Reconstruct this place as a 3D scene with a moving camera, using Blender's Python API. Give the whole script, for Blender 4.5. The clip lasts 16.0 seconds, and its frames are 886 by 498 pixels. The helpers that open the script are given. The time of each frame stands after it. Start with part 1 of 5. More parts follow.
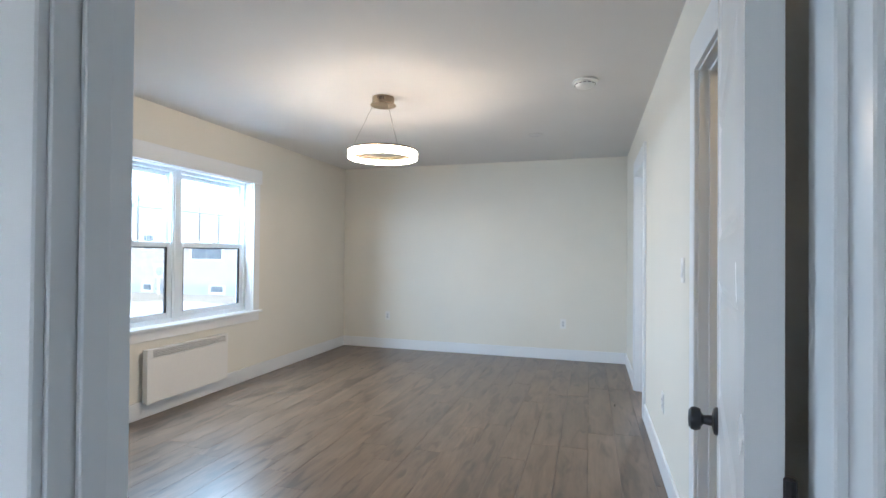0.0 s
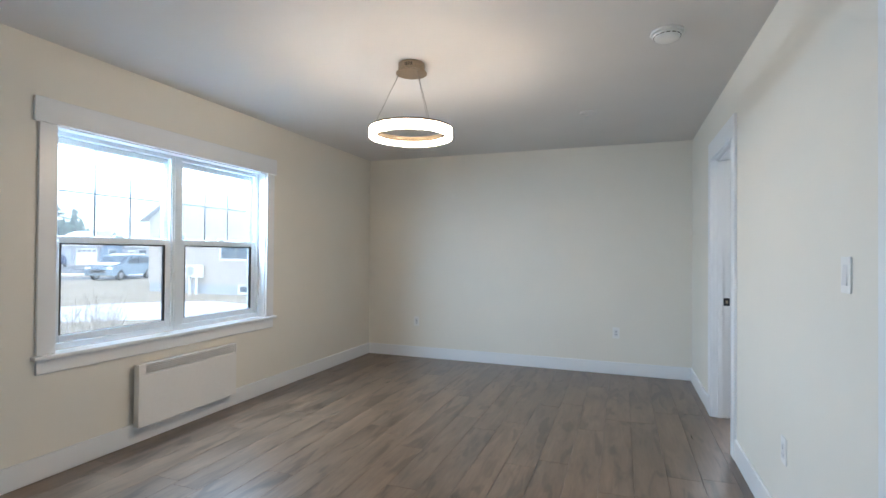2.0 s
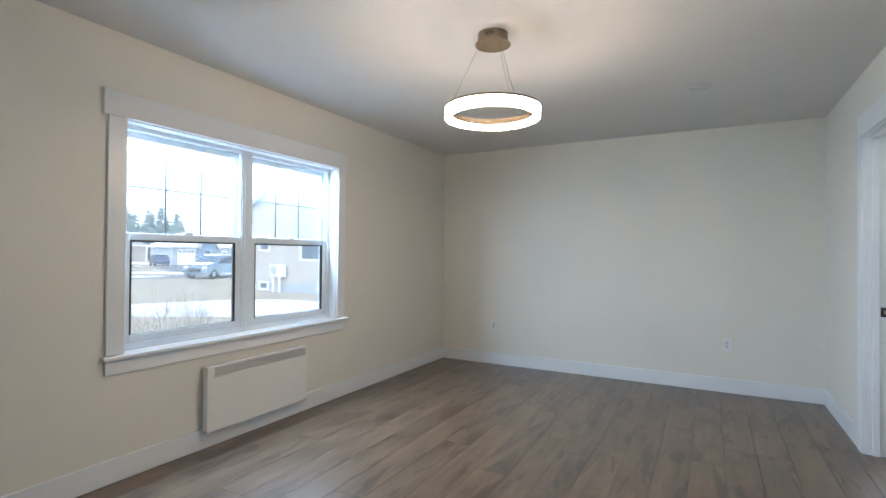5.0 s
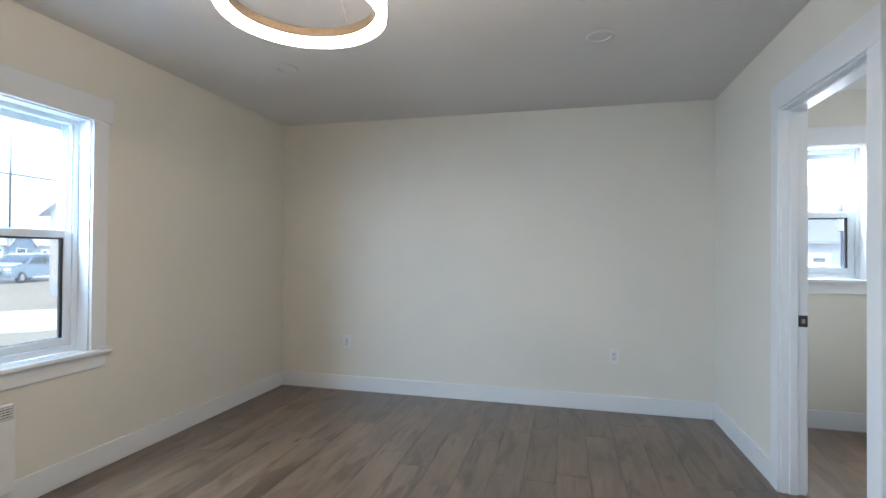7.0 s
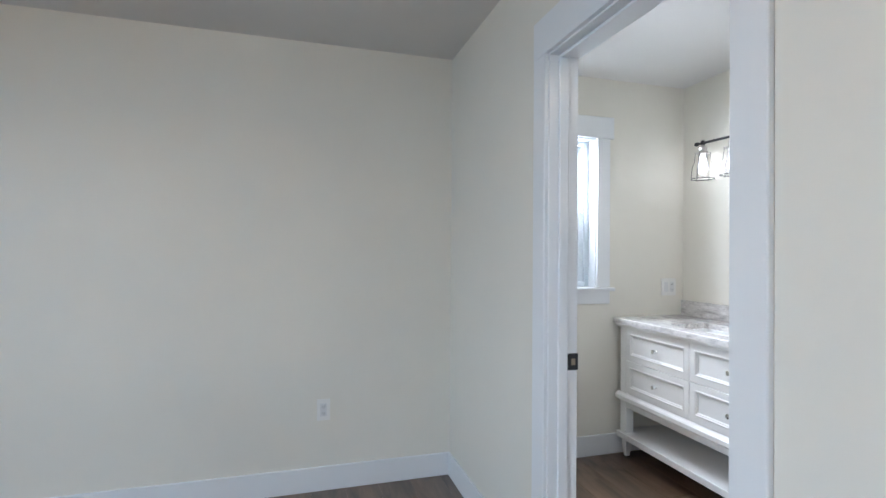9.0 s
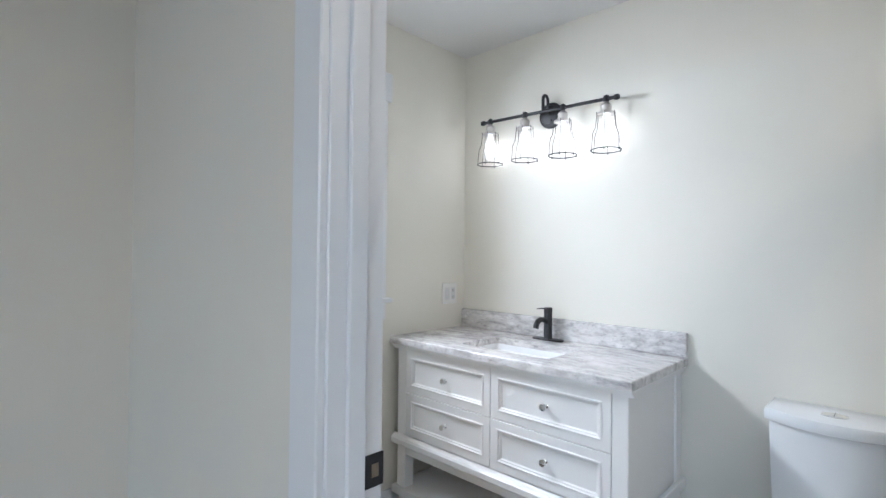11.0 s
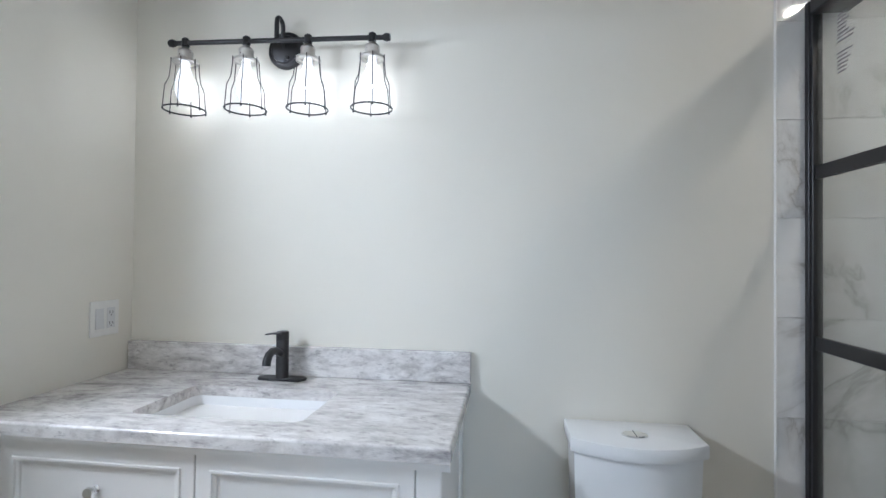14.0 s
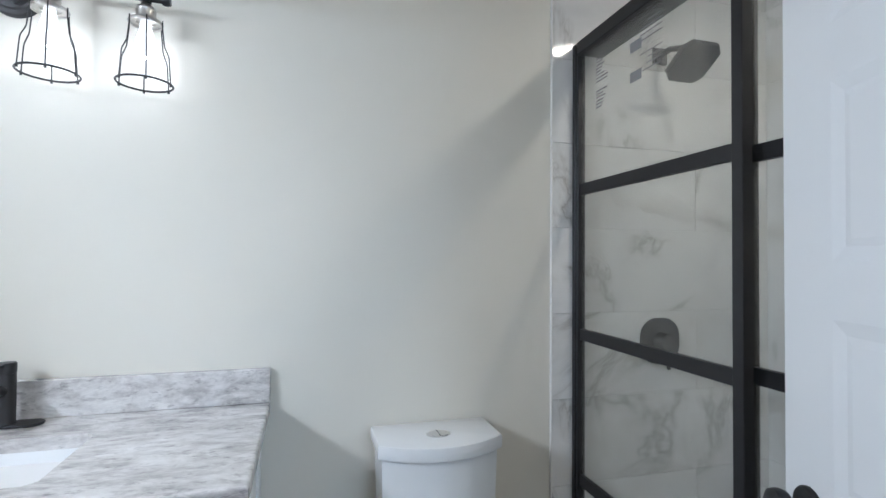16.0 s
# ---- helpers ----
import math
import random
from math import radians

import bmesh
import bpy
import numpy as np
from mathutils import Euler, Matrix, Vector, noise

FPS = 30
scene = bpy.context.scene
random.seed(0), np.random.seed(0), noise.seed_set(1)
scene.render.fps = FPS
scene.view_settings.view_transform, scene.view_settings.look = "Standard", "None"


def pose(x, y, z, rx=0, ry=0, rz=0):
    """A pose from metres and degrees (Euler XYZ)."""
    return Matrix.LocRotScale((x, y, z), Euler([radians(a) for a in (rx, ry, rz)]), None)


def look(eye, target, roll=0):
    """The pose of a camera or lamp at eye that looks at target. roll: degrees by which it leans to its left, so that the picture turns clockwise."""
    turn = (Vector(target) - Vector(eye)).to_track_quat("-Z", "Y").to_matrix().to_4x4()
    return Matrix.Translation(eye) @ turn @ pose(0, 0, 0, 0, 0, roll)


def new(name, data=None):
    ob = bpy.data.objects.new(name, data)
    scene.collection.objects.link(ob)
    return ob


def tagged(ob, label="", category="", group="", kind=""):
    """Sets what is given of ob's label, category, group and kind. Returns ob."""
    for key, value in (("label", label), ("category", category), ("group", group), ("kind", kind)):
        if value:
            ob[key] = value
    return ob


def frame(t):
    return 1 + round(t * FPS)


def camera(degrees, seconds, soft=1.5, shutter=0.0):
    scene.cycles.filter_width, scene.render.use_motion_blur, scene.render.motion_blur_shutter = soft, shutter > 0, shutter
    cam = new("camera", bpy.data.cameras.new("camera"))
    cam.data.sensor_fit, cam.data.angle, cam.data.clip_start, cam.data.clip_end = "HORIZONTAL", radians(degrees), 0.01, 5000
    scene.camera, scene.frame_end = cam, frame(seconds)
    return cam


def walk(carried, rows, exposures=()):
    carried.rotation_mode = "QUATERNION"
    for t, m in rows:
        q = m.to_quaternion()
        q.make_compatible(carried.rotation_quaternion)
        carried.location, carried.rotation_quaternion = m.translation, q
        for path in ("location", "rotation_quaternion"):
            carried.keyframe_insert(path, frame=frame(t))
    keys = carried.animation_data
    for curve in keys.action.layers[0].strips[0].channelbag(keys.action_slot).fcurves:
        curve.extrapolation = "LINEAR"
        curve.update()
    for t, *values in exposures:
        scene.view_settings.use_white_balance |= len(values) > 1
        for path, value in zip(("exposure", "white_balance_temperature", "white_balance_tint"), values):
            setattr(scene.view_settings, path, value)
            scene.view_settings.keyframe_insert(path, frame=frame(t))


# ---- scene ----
# ---- camera and walk ----
cam = camera(84.66, 16.0)
# seconds, eye x, y, z, yaw to the left, pitch up, roll
ROWS = [
    (0.0, 0.3760, 0.2910, 1.2748, 16.837, 0.575, 0.465),
    (0.5, 0.3408, 0.4366, 1.2661, 16.952, 0.546, 0.479),
    (1.0, 0.2640, 0.6008, 1.2611, 17.029, 0.488, 0.473),
    (1.5, 0.1889, 0.7453, 1.2596, 17.858, 0.497, 0.484),
    (2.0, 0.1168, 0.8782, 1.2663, 20.158, 0.546, 0.430),
    (2.5, 0.0757, 0.9580, 1.2740, 23.323, 0.548, 0.432),
    (3.0, 0.0615, 0.9917, 1.2814, 26.051, 0.525, 0.400),
    (3.5, 0.0579, 1.0073, 1.2827, 28.192, 0.510, 0.441),
    (3.7, 0.0480, 1.0180, 1.2770, 28.749, 0.570, 0.480),
    (5.8, -0.1899, 1.5234, 1.2371, 28.421, 0.644, 0.480),
    (6.0, -0.2189, 1.6385, 1.2330, 26.651, 0.690, 0.470),
    (6.2, -0.2480, 1.7600, 1.2292, 24.578, 0.740, 0.470),
    (6.5, -0.2956, 1.9409, 1.2306, 20.680, 0.722, 0.499),
    (7.0, -0.3219, 2.2836, 1.2420, 14.029, 0.573, 0.453),
    (7.5, -0.2851, 2.6341, 1.2605, 7.399, 0.430, 0.443),
    (8.0, -0.2193, 2.9863, 1.2764, 0.107, 0.407, 0.419),
    (8.5, -0.1571, 3.3131, 1.2849, -8.073, 0.400, 0.548),
    (9.0, -0.0723, 3.6398, 1.2995, -16.518, 0.420, 0.394),
    (9.2, -0.0330, 3.7640, 1.3020, -19.500, 0.380, 0.440),
    (11.3, 0.4000, 4.5747, 1.2930, -49.592, 0.560, 0.600),
    (11.5, 0.4443, 4.6114, 1.2960, -51.606, 0.450, 0.607),
    (12.0, 0.5728, 4.7191, 1.2846, -57.566, 0.592, 0.640),
    (12.5, 0.6964, 4.8016, 1.2836, -62.060, 0.789, 0.613),
    (13.0, 0.7894, 4.8881, 1.2796, -66.811, 0.780, 0.566),
    (13.5, 0.8487, 4.9697, 1.2855, -73.693, 0.837, 0.540),
    (14.0, 0.8814, 5.0419, 1.2940, -82.308, 0.864, 0.560),
    (14.5, 0.9101, 5.0813, 1.3027, -90.082, 0.714, 0.523),
    (15.0, 0.9259, 5.0908, 1.3110, -96.401, 0.690, 0.540),
    (15.5, 0.9346, 5.0760, 1.3130, -101.484, 0.880, 0.446),
    (16.0, 0.9419, 5.0600, 1.3080, -105.561, 1.130, 0.397),
]


def carried_pose(x, y, z, yaw, pitch, roll):
    a, b = radians(yaw), radians(pitch)
    ahead = Vector((-math.sin(a) * math.cos(b), math.cos(a) * math.cos(b), math.sin(b)))
    eye = Vector((x, y, z))
    return look(eye, eye + ahead, roll)


EXPOSURES = [(0.0, 3.42, 5310, 8), (1.0, 3.27, 5370, 8), (3.5, 3.08, 5350, 8), (6.5, 3.07, 5360, 8), (8.0, 3.22, 5400, 9), (9.0, 3.1, 5410, 10), (11.5, 2.88, 5420, 10), (13.0, 2.63, 5390, 10), (16.0, 2.65, 5340, 9)]
walk(cam, [(r[0], carried_pose(*r[1:])) for r in ROWS], EXPOSURES)

# ---- world, sun and light strengths ----
SKY, SUN = 0.13, 0.2
RING_W, BULB_W, CLOSET_W, DOWN_W = 8.2, 112.0, 28.0, 34.0
world = bpy.data.worlds.new("sky")
scene.world = world
world.use_nodes = True
wn = world.node_tree
sky = wn.nodes.new("ShaderNodeTexSky")
sky.sky_type, sky.sun_disc = "NISHITA", False
sky.sun_elevation, sky.sun_rotation = radians(38), radians(143.5)
sky.air_density, sky.dust_density, sky.ozone_density = 1.0, 1.5, 1.0
wn.nodes["Background"].inputs[1].default_value = SKY
cloud_grey = wn.nodes.new("ShaderNodeHueSaturation")  # thin cloud cover takes most of the blue out
cloud_grey.inputs["Saturation"].default_value = 0.28
wn.links.new(sky.outputs[0], cloud_grey.inputs["Color"])
wn.links.new(cloud_grey.outputs[0], wn.nodes["Background"].inputs[0])
sun = new("sun", bpy.data.lights.new("sun", "SUN"))
sun.data.energy, sun.data.angle, sun.data.color = SUN, radians(60), (1.0, 0.97, 0.93)
sun.matrix_world = look((0, 0, 30), (-2.0, 2.7, 27.37))

# area lamps added at the head of each window's opening, standing in for skylight
for name, at, aim, wide, high, watts, tone in (("sky_stand_in", (-3.10, 3.5775, 1.885), (-1.2, 3.5775, -0.85), 1.66, 0.12, 11.5, (0.68, 0.87, 1.0)), ("sky_stand_in", (1.4475, 6.60, 1.925), (1.75, 5.3, 0.6), 0.60, 0.17, 4.3, (1.0, 0.965, 0.92))):
    lamp = new(name, bpy.data.lights.new(name, "AREA"))
    lamp.data.shape, lamp.data.size, lamp.data.size_y, lamp.data.energy = "RECTANGLE", wide, high, watts
    lamp.data.color = tone
    lamp.matrix_world = look(at, aim)

# ---- materials ----


def mat(name):
    m = bpy.data.materials.new(name)
    m.use_nodes = True
    return m, m.node_tree.nodes, m.node_tree.links, m.node_tree.nodes["Principled BSDF"]


def coords(nodes, links, scale=(1, 1, 1), kind="Object", random_shift=False):
    tc, mp = nodes.new("ShaderNodeTexCoord"), nodes.new("ShaderNodeMapping")
    mp.inputs["Scale"].default_value = scale
    if random_shift:
        oi, mul, add = nodes.new("ShaderNodeObjectInfo"), nodes.new("ShaderNodeMath"), nodes.new("ShaderNodeVectorMath")
        mul.operation, mul.inputs[1].default_value = "MULTIPLY", 37.0
        links.new(oi.outputs["Random"], mul.inputs[0])
        links.new(tc.outputs[kind], add.inputs[0])
        links.new(mul.outputs[0], add.inputs[1])
        links.new(add.outputs[0], mp.inputs[0])
    else:
        links.new(tc.outputs[kind], mp.inputs[0])
    return mp


def tex(nodes, links, mp, scale, detail=4.0, rough=0.55, distort=0.0):
    n = nodes.new("ShaderNodeTexNoise")
    n.inputs["Scale"].default_value, n.inputs["Detail"].default_value = scale, detail
    n.inputs["Roughness"].default_value, n.inputs["Distortion"].default_value = rough, distort
    links.new(mp.outputs[0], n.inputs["Vector"])
    return n


def ramp(nodes, links, src, stops):
    r = nodes.new("ShaderNodeValToRGB")
    e = r.color_ramp.elements
    while len(e) < len(stops):
        e.new(0.5)
    for el, (p, c) in zip(e, stops):
        el.position, el.color = p, (*c, 1)
    links.new(src, r.inputs[0])
    return r


def mixrgb(nodes, links, kind, fac, a, b):
    m = nodes.new("ShaderNodeMixRGB")
    m.blend_type = kind
    for sock, v in zip(m.inputs, (fac, a, b)):
        if isinstance(v, (int, float)):
            sock.default_value = v
        elif isinstance(v, tuple):
            sock.default_value = (*v, 1)
        else:
            links.new(v, sock)
    return m


def bumped(nodes, links, bsdf, src, strength, dist=0.002):
    b = nodes.new("ShaderNodeBump")
    b.inputs["Strength"].default_value, b.inputs["Distance"].default_value = strength, dist
    links.new(src, b.inputs["Height"])
    links.new(b.outputs[0], bsdf.inputs["Normal"])


def paint(name, colour, rough, vary=0.04, grain=220.0, relief=0.12, patch=1.3):
    """Rolled or sprayed paint: fine orange peel, faint large patches in tone and gloss."""
    m, n, l, p = mat(name)
    mp = coords(n, l)
    fine, broad = tex(n, l, mp, grain, 2), tex(n, l, mp, patch, 5)
    dark = tuple(c * (1 - 2 * vary) for c in colour)
    l.new(ramp(n, l, broad.outputs[0], [(0.3, dark), (0.7, colour)]).outputs[0], p.inputs["Base Color"])
    r = n.new("ShaderNodeMapRange")
    r.inputs[3].default_value, r.inputs[4].default_value = rough - 0.05, rough + 0.07
    l.new(broad.outputs[0], r.inputs[0])
    l.new(r.outputs[0], p.inputs["Roughness"])
    bumped(n, l, p, fine.outputs[0], relief, 0.0006)
    return m


def plain(name, colour, rough, metal=0.0, vary=0.1, scale=40.0, relief=0.05):
    """Small parts: plastic, enamel or metal with faint wear in tone and gloss."""
    m, n, l, p = mat(name)
    mp = coords(n, l)
    t = tex(n, l, mp, scale, 4)
    lo = tuple(c * (1 - vary) for c in colour)
    l.new(ramp(n, l, t.outputs[0], [(0.3, lo), (0.7, colour)]).outputs[0], p.inputs["Base Color"])
    r = n.new("ShaderNodeMapRange")
    r.inputs[3].default_value, r.inputs[4].default_value = max(rough - 0.04, 0.02), rough + 0.06
    l.new(t.outputs[0], r.inputs[0])
    l.new(r.outputs[0], p.inputs["Roughness"])
    p.inputs["Metallic"].default_value = metal
    if relief:
        bumped(n, l, p, t.outputs[0], relief, 0.0005)
    return m


def glow(name, colour, strength):
    m, n, l, p = mat(name)
    p.inputs["Base Color"].default_value = (0.9, 0.9, 0.9, 1)
    p.inputs["Emission Color"].default_value = (*colour, 1)
    p.inputs["Emission Strength"].default_value = strength
    return m


def glass(name, tint, rough=0.0, film=0.0):
    """A thin clear pane: see-through, with a Fresnel gloss and an added pale film that imitates glare and haze."""
    m, n, l, p = mat(name)
    n.remove(p)
    tr, gl, lw, pw, ml, mx = (n.new("ShaderNode" + k) for k in ("BsdfTransparent", "BsdfGlossy", "LayerWeight", "Math", "Math", "MixShader"))
    tr.inputs[0].default_value, gl.inputs["Roughness"].default_value = (*tint, 1), rough
    lw.inputs[0].default_value = 0.5
    pw.operation, pw.inputs[1].default_value = "POWER", 5.0
    ml.operation, ml.inputs[1].default_value, ml.inputs[2].default_value = "MULTIPLY_ADD", 0.96, 0.035
    l.new(lw.outputs["Facing"], pw.inputs[0])
    l.new(pw.outputs[0], ml.inputs[0])
    l.new(ml.outputs[0], mx.inputs[0])
    l.new(tr.outputs[0], mx.inputs[1])
    l.new(gl.outputs[0], mx.inputs[2])
    last = mx
    if film:
        veil, last = n.new("ShaderNodeBsdfTranslucent"), n.new("ShaderNodeMixShader")
        veil.inputs[0].default_value = (0.85, 0.87, 0.87, 1)
        last.inputs[0].default_value = film
        l.new(mx.outputs[0], last.inputs[1])
        l.new(veil.outputs[0], last.inputs[2])
    l.new(last.outputs[0], n["Material Output"].inputs[0])
    return m


def lit_glass(name, colour, strength):
    """Bulb glass, half clear, that gives off a little of the light inside it."""
    m, n, l, p = mat(name)
    n.remove(p)
    tr, em, mx = (n.new("ShaderNode" + k) for k in ("BsdfTransparent", "Emission", "MixShader"))
    em.inputs[0].default_value, em.inputs[1].default_value, mx.inputs[0].default_value = (*colour, 1), strength, 0.6
    l.new(tr.outputs[0], mx.inputs[1])
    l.new(em.outputs[0], mx.inputs[2])
    l.new(mx.outputs[0], n["Material Output"].inputs[0])
    return m


def floor_vinyl():
    """Grey-brown oak vinyl planks with long grain and dark knots; each plank differs."""
    m, n, l, p = mat("floor_vinyl")
    mp = coords(n, l, (1, 0.09, 1), random_shift=True)
    grain = tex(n, l, mp, 34, 8, 0.6, 0.8)
    mp2 = coords(n, l, (1, 0.22, 1), random_shift=True)
    cloud, knot = tex(n, l, mp2, 9.0, 4, 0.6, 0.5), tex(n, l, mp2, 11.0, 2, 0.5, 0.6)
    base = ramp(n, l, grain.outputs[0], [(0.3, (0.1, 0.063, 0.038)), (0.5, (0.14, 0.092, 0.058)), (0.72, (0.175, 0.122, 0.083))])
    tone = ramp(n, l, cloud.outputs[0], [(0.32, (0.52, 0.48, 0.45)), (0.47, (0.92, 0.9, 0.88)), (0.66, (1.22, 1.2, 1.17))])
    c1 = mixrgb(n, l, "MULTIPLY", 1.0, base.outputs[0], tone.outputs[0])
    kn = ramp(n, l, knot.outputs[0], [(0.57, (1, 1, 1)), (0.66, (0.4, 0.35, 0.31))])
    c2 = mixrgb(n, l, "MULTIPLY", 0.85, c1.outputs[0], kn.outputs[0])
    oi = n.new("ShaderNodeObjectInfo")
    pl = ramp(n, l, oi.outputs["Random"], [(0.0, (0.84, 0.84, 0.85)), (1.0, (1.12, 1.1, 1.07))])
    c3 = mixrgb(n, l, "MULTIPLY", 1.0, c2.outputs[0], pl.outputs[0])
    l.new(c3.outputs[0], p.inputs["Base Color"])
    r = n.new("ShaderNodeMapRange")
    r.inputs[3].default_value, r.inputs[4].default_value = 0.24, 0.36
    p.inputs["Specular IOR Level"].default_value, p.inputs["IOR"].default_value = 0.8, 1.65
    l.new(grain.outputs[0], r.inputs[0])
    l.new(r.outputs[0], p.inputs["Roughness"])
    bumped(n, l, p, grain.outputs[0], 0.25, 0.0006)
    return m


def stone_top():
    """Grey and white stone with cloudy bands, pale streaks and dark flecks along the length."""
    m, n, l, p = mat("grey_white_stone")
    mp = coords(n, l, (1.0, 0.38, 1.0))
    cloud, streak, fleck = tex(n, l, mp, 13, 8, 0.72, 0.6), tex(n, l, mp, 38, 6, 0.7, 0.3), tex(n, l, mp, 75, 5, 0.7, 0.2)
    c0 = ramp(n, l, cloud.outputs[0], [(0.34, (0.42, 0.405, 0.405)), (0.46, (0.62, 0.605, 0.595)), (0.55, (0.73, 0.715, 0.705)), (0.68, (0.82, 0.81, 0.805))])
    c1 = ramp(n, l, streak.outputs[0], [(0.32, (0.6, 0.58, 0.6)), (0.52, (1, 1, 1)), (0.7, (1.12, 1.12, 1.12))])
    c2 = ramp(n, l, fleck.outputs[0], [(0.33, (0.4, 0.39, 0.41)), (0.44, (1, 1, 1))])
    a = mixrgb(n, l, "MULTIPLY", 0.8, c0.outputs[0], c1.outputs[0])
    b = mixrgb(n, l, "MULTIPLY", 0.6, a.outputs[0], c2.outputs[0])
    l.new(b.outputs[0], p.inputs["Base Color"])
    p.inputs["Roughness"].default_value = 0.2
    return m


def tile_marble():
    """Glossy white tile with sparse long grey-brown veins and faint clouds; each tile differs."""
    m, n, l, p = mat("marble_look_tile")
    mp = coords(n, l, (1.0, 1.0, 1.0), random_shift=True)
    mp.inputs["Rotation"].default_value = (0.7, 0.6, 0.5)
    cloud = tex(n, l, mp, 2.2, 5, 0.6, 0.8)
    body = ramp(n, l, cloud.outputs[0], [(0.32, (0.71, 0.71, 0.705)), (0.55, (0.82, 0.82, 0.815))])
    src = tex(n, l, mp, 1.05, 6, 0.62, 1.6)
    sub, ab = n.new("ShaderNodeMath"), n.new("ShaderNodeMath")
    sub.operation, sub.inputs[1].default_value, ab.operation = "SUBTRACT", 0.5, "ABSOLUTE"
    l.new(src.outputs[0], sub.inputs[0])
    l.new(sub.outputs[0], ab.inputs[0])
    vein = ramp(n, l, ab.outputs[0], [(0.0, (0.58, 0.56, 0.54)), (0.008, (0.76, 0.75, 0.74)), (0.03, (0.92, 0.92, 0.915)), (0.06, (1, 1, 1))])
    where = ramp(n, l, tex(n, l, mp, 1.7, 2).outputs[0], [(0.47, (0, 0, 0)), (0.6, (1, 1, 1))])
    l.new(mixrgb(n, l, "MULTIPLY", where.outputs[0], body.outputs[0], vein.outputs[0]).outputs[0], p.inputs["Base Color"])
    p.inputs["Roughness"].default_value = 0.06
    return m


WALL = paint("wall_paint_cream", (0.775, 0.752, 0.68), 0.5, 0.02, 260, 0.14)
CEIL = paint("ceiling_paint_white", (0.70, 0.69, 0.675), 0.85, 0.025, 150, 0.2)
TRIM = paint("trim_paint_white", (0.79, 0.81, 0.83), 0.3, 0.005, 90, 0.02)
DOORP = paint("door_paint_white", (0.80, 0.82, 0.84), 0.24, 0.005, 70, 0.02)
# the sky's blue cast on the white vinyl is put into its colour
VINYLW = plain("window_vinyl_white", (0.75, 0.82, 0.88), 0.3, 0, 0.03, 12)
# white grilles, with the shade of backlight put into their grey
GRILLE = plain("window_grille_backlit", (0.5, 0.52, 0.54), 0.4, 0, 0.05)
GASKET = plain("window_gasket_dark", (0.03, 0.032, 0.036), 0.5)
FLOOR = floor_vinyl()
SUBFLOOR = plain("subfloor_dark", (0.05, 0.04, 0.033), 0.8)
HEATER = plain("heater_enamel_white", (0.80, 0.79, 0.77), 0.4, 0, 0.03)
DARK = plain("slot_dark", (0.02, 0.02, 0.02), 0.7)
INSERT = plain("plastic_pale_grey", (0.7, 0.71, 0.72), 0.35, 0, 0.04)
DOWNTRIM = plain("downlight_enamel", (0.64, 0.63, 0.62), 0.45, 0, 0.04)
PLASTIC = plain("plastic_white", (0.82, 0.82, 0.8), 0.35, 0, 0.04)
BLACK = plain("black_metal", (0.042, 0.042, 0.045), 0.38, 0.6)
BRONZE = plain("brushed_bronze", (0.36, 0.29, 0.21), 0.36, 1.0, 0.2, 90)
NICKEL = plain("brushed_nickel", (0.62, 0.6, 0.58), 0.28, 1.0, 0.1, 90)
CHROME = plain("chrome", (0.85, 0.86, 0.87), 0.08, 1.0, 0.03, 20, 0)
WIRE = plain("steel_wire", (0.3, 0.28, 0.26), 0.4, 1.0)
CABINET = paint("cabinet_paint_white", (0.84, 0.835, 0.825), 0.33, 0.015, 120, 0.05)
CERAMIC = plain("white_ceramic", (0.84, 0.855, 0.87), 0.1, 0, 0.02, 6, 0)
STONE = stone_top()
TILE = tile_marble()
GROUT = plain("grout_grey", (0.79, 0.79, 0.78), 0.9)
# window tint dims the view outdoors; both films add a pale veil of glare
PANE = glass("window_glass", (0.64, 0.65, 0.65), 0.0, 0.055)
SHOWER_GLASS = glass("shower_glass", (0.93, 0.945, 0.94), 0.0, 0.075)
LED = glow("led_diffuser", (1.0, 0.71, 0.45), RING_W)
BULB = glow("bulb_glow", (1.0, 0.93, 0.84), BULB_W)
DOWNLED = glow("downlight_glow", (1.0, 0.82, 0.6), DOWN_W)
ENVELOPE = lit_glass("bulb_glass_lit", (1.0, 0.95, 0.88), 0.26)
CLOSETLED = glow("closet_bulb_glow", (1.0, 0.6, 0.25), CLOSET_W)
LABELINK = plain("label_print_dark", (0.25, 0.25, 0.26), 0.7)
LABELPALE = plain("label_film_pale", (0.7, 0.7, 0.68), 0.6)


def ground_mat():
    m, n, l, p = mat("straw_lawn")
    mp = coords(n, l)
    a, b = tex(n, l, mp, 0.35, 6), tex(n, l, mp, 9.0, 6, 0.7)
    c1 = ramp(n, l, a.outputs[0], [(0.35, (0.35, 0.295, 0.21)), (0.65, (0.43, 0.37, 0.275))])
    c2 = ramp(n, l, b.outputs[0], [(0.3, (0.84, 0.82, 0.78)), (0.7, (1.05, 1.04, 1.0))])
    l.new(mixrgb(n, l, "MULTIPLY", 0.8, c1.outputs[0], c2.outputs[0]).outputs[0], p.inputs["Base Color"])
    p.inputs["Roughness"].default_value = 0.95
    bumped(n, l, p, b.outputs[0], 0.4, 0.03)
    return m


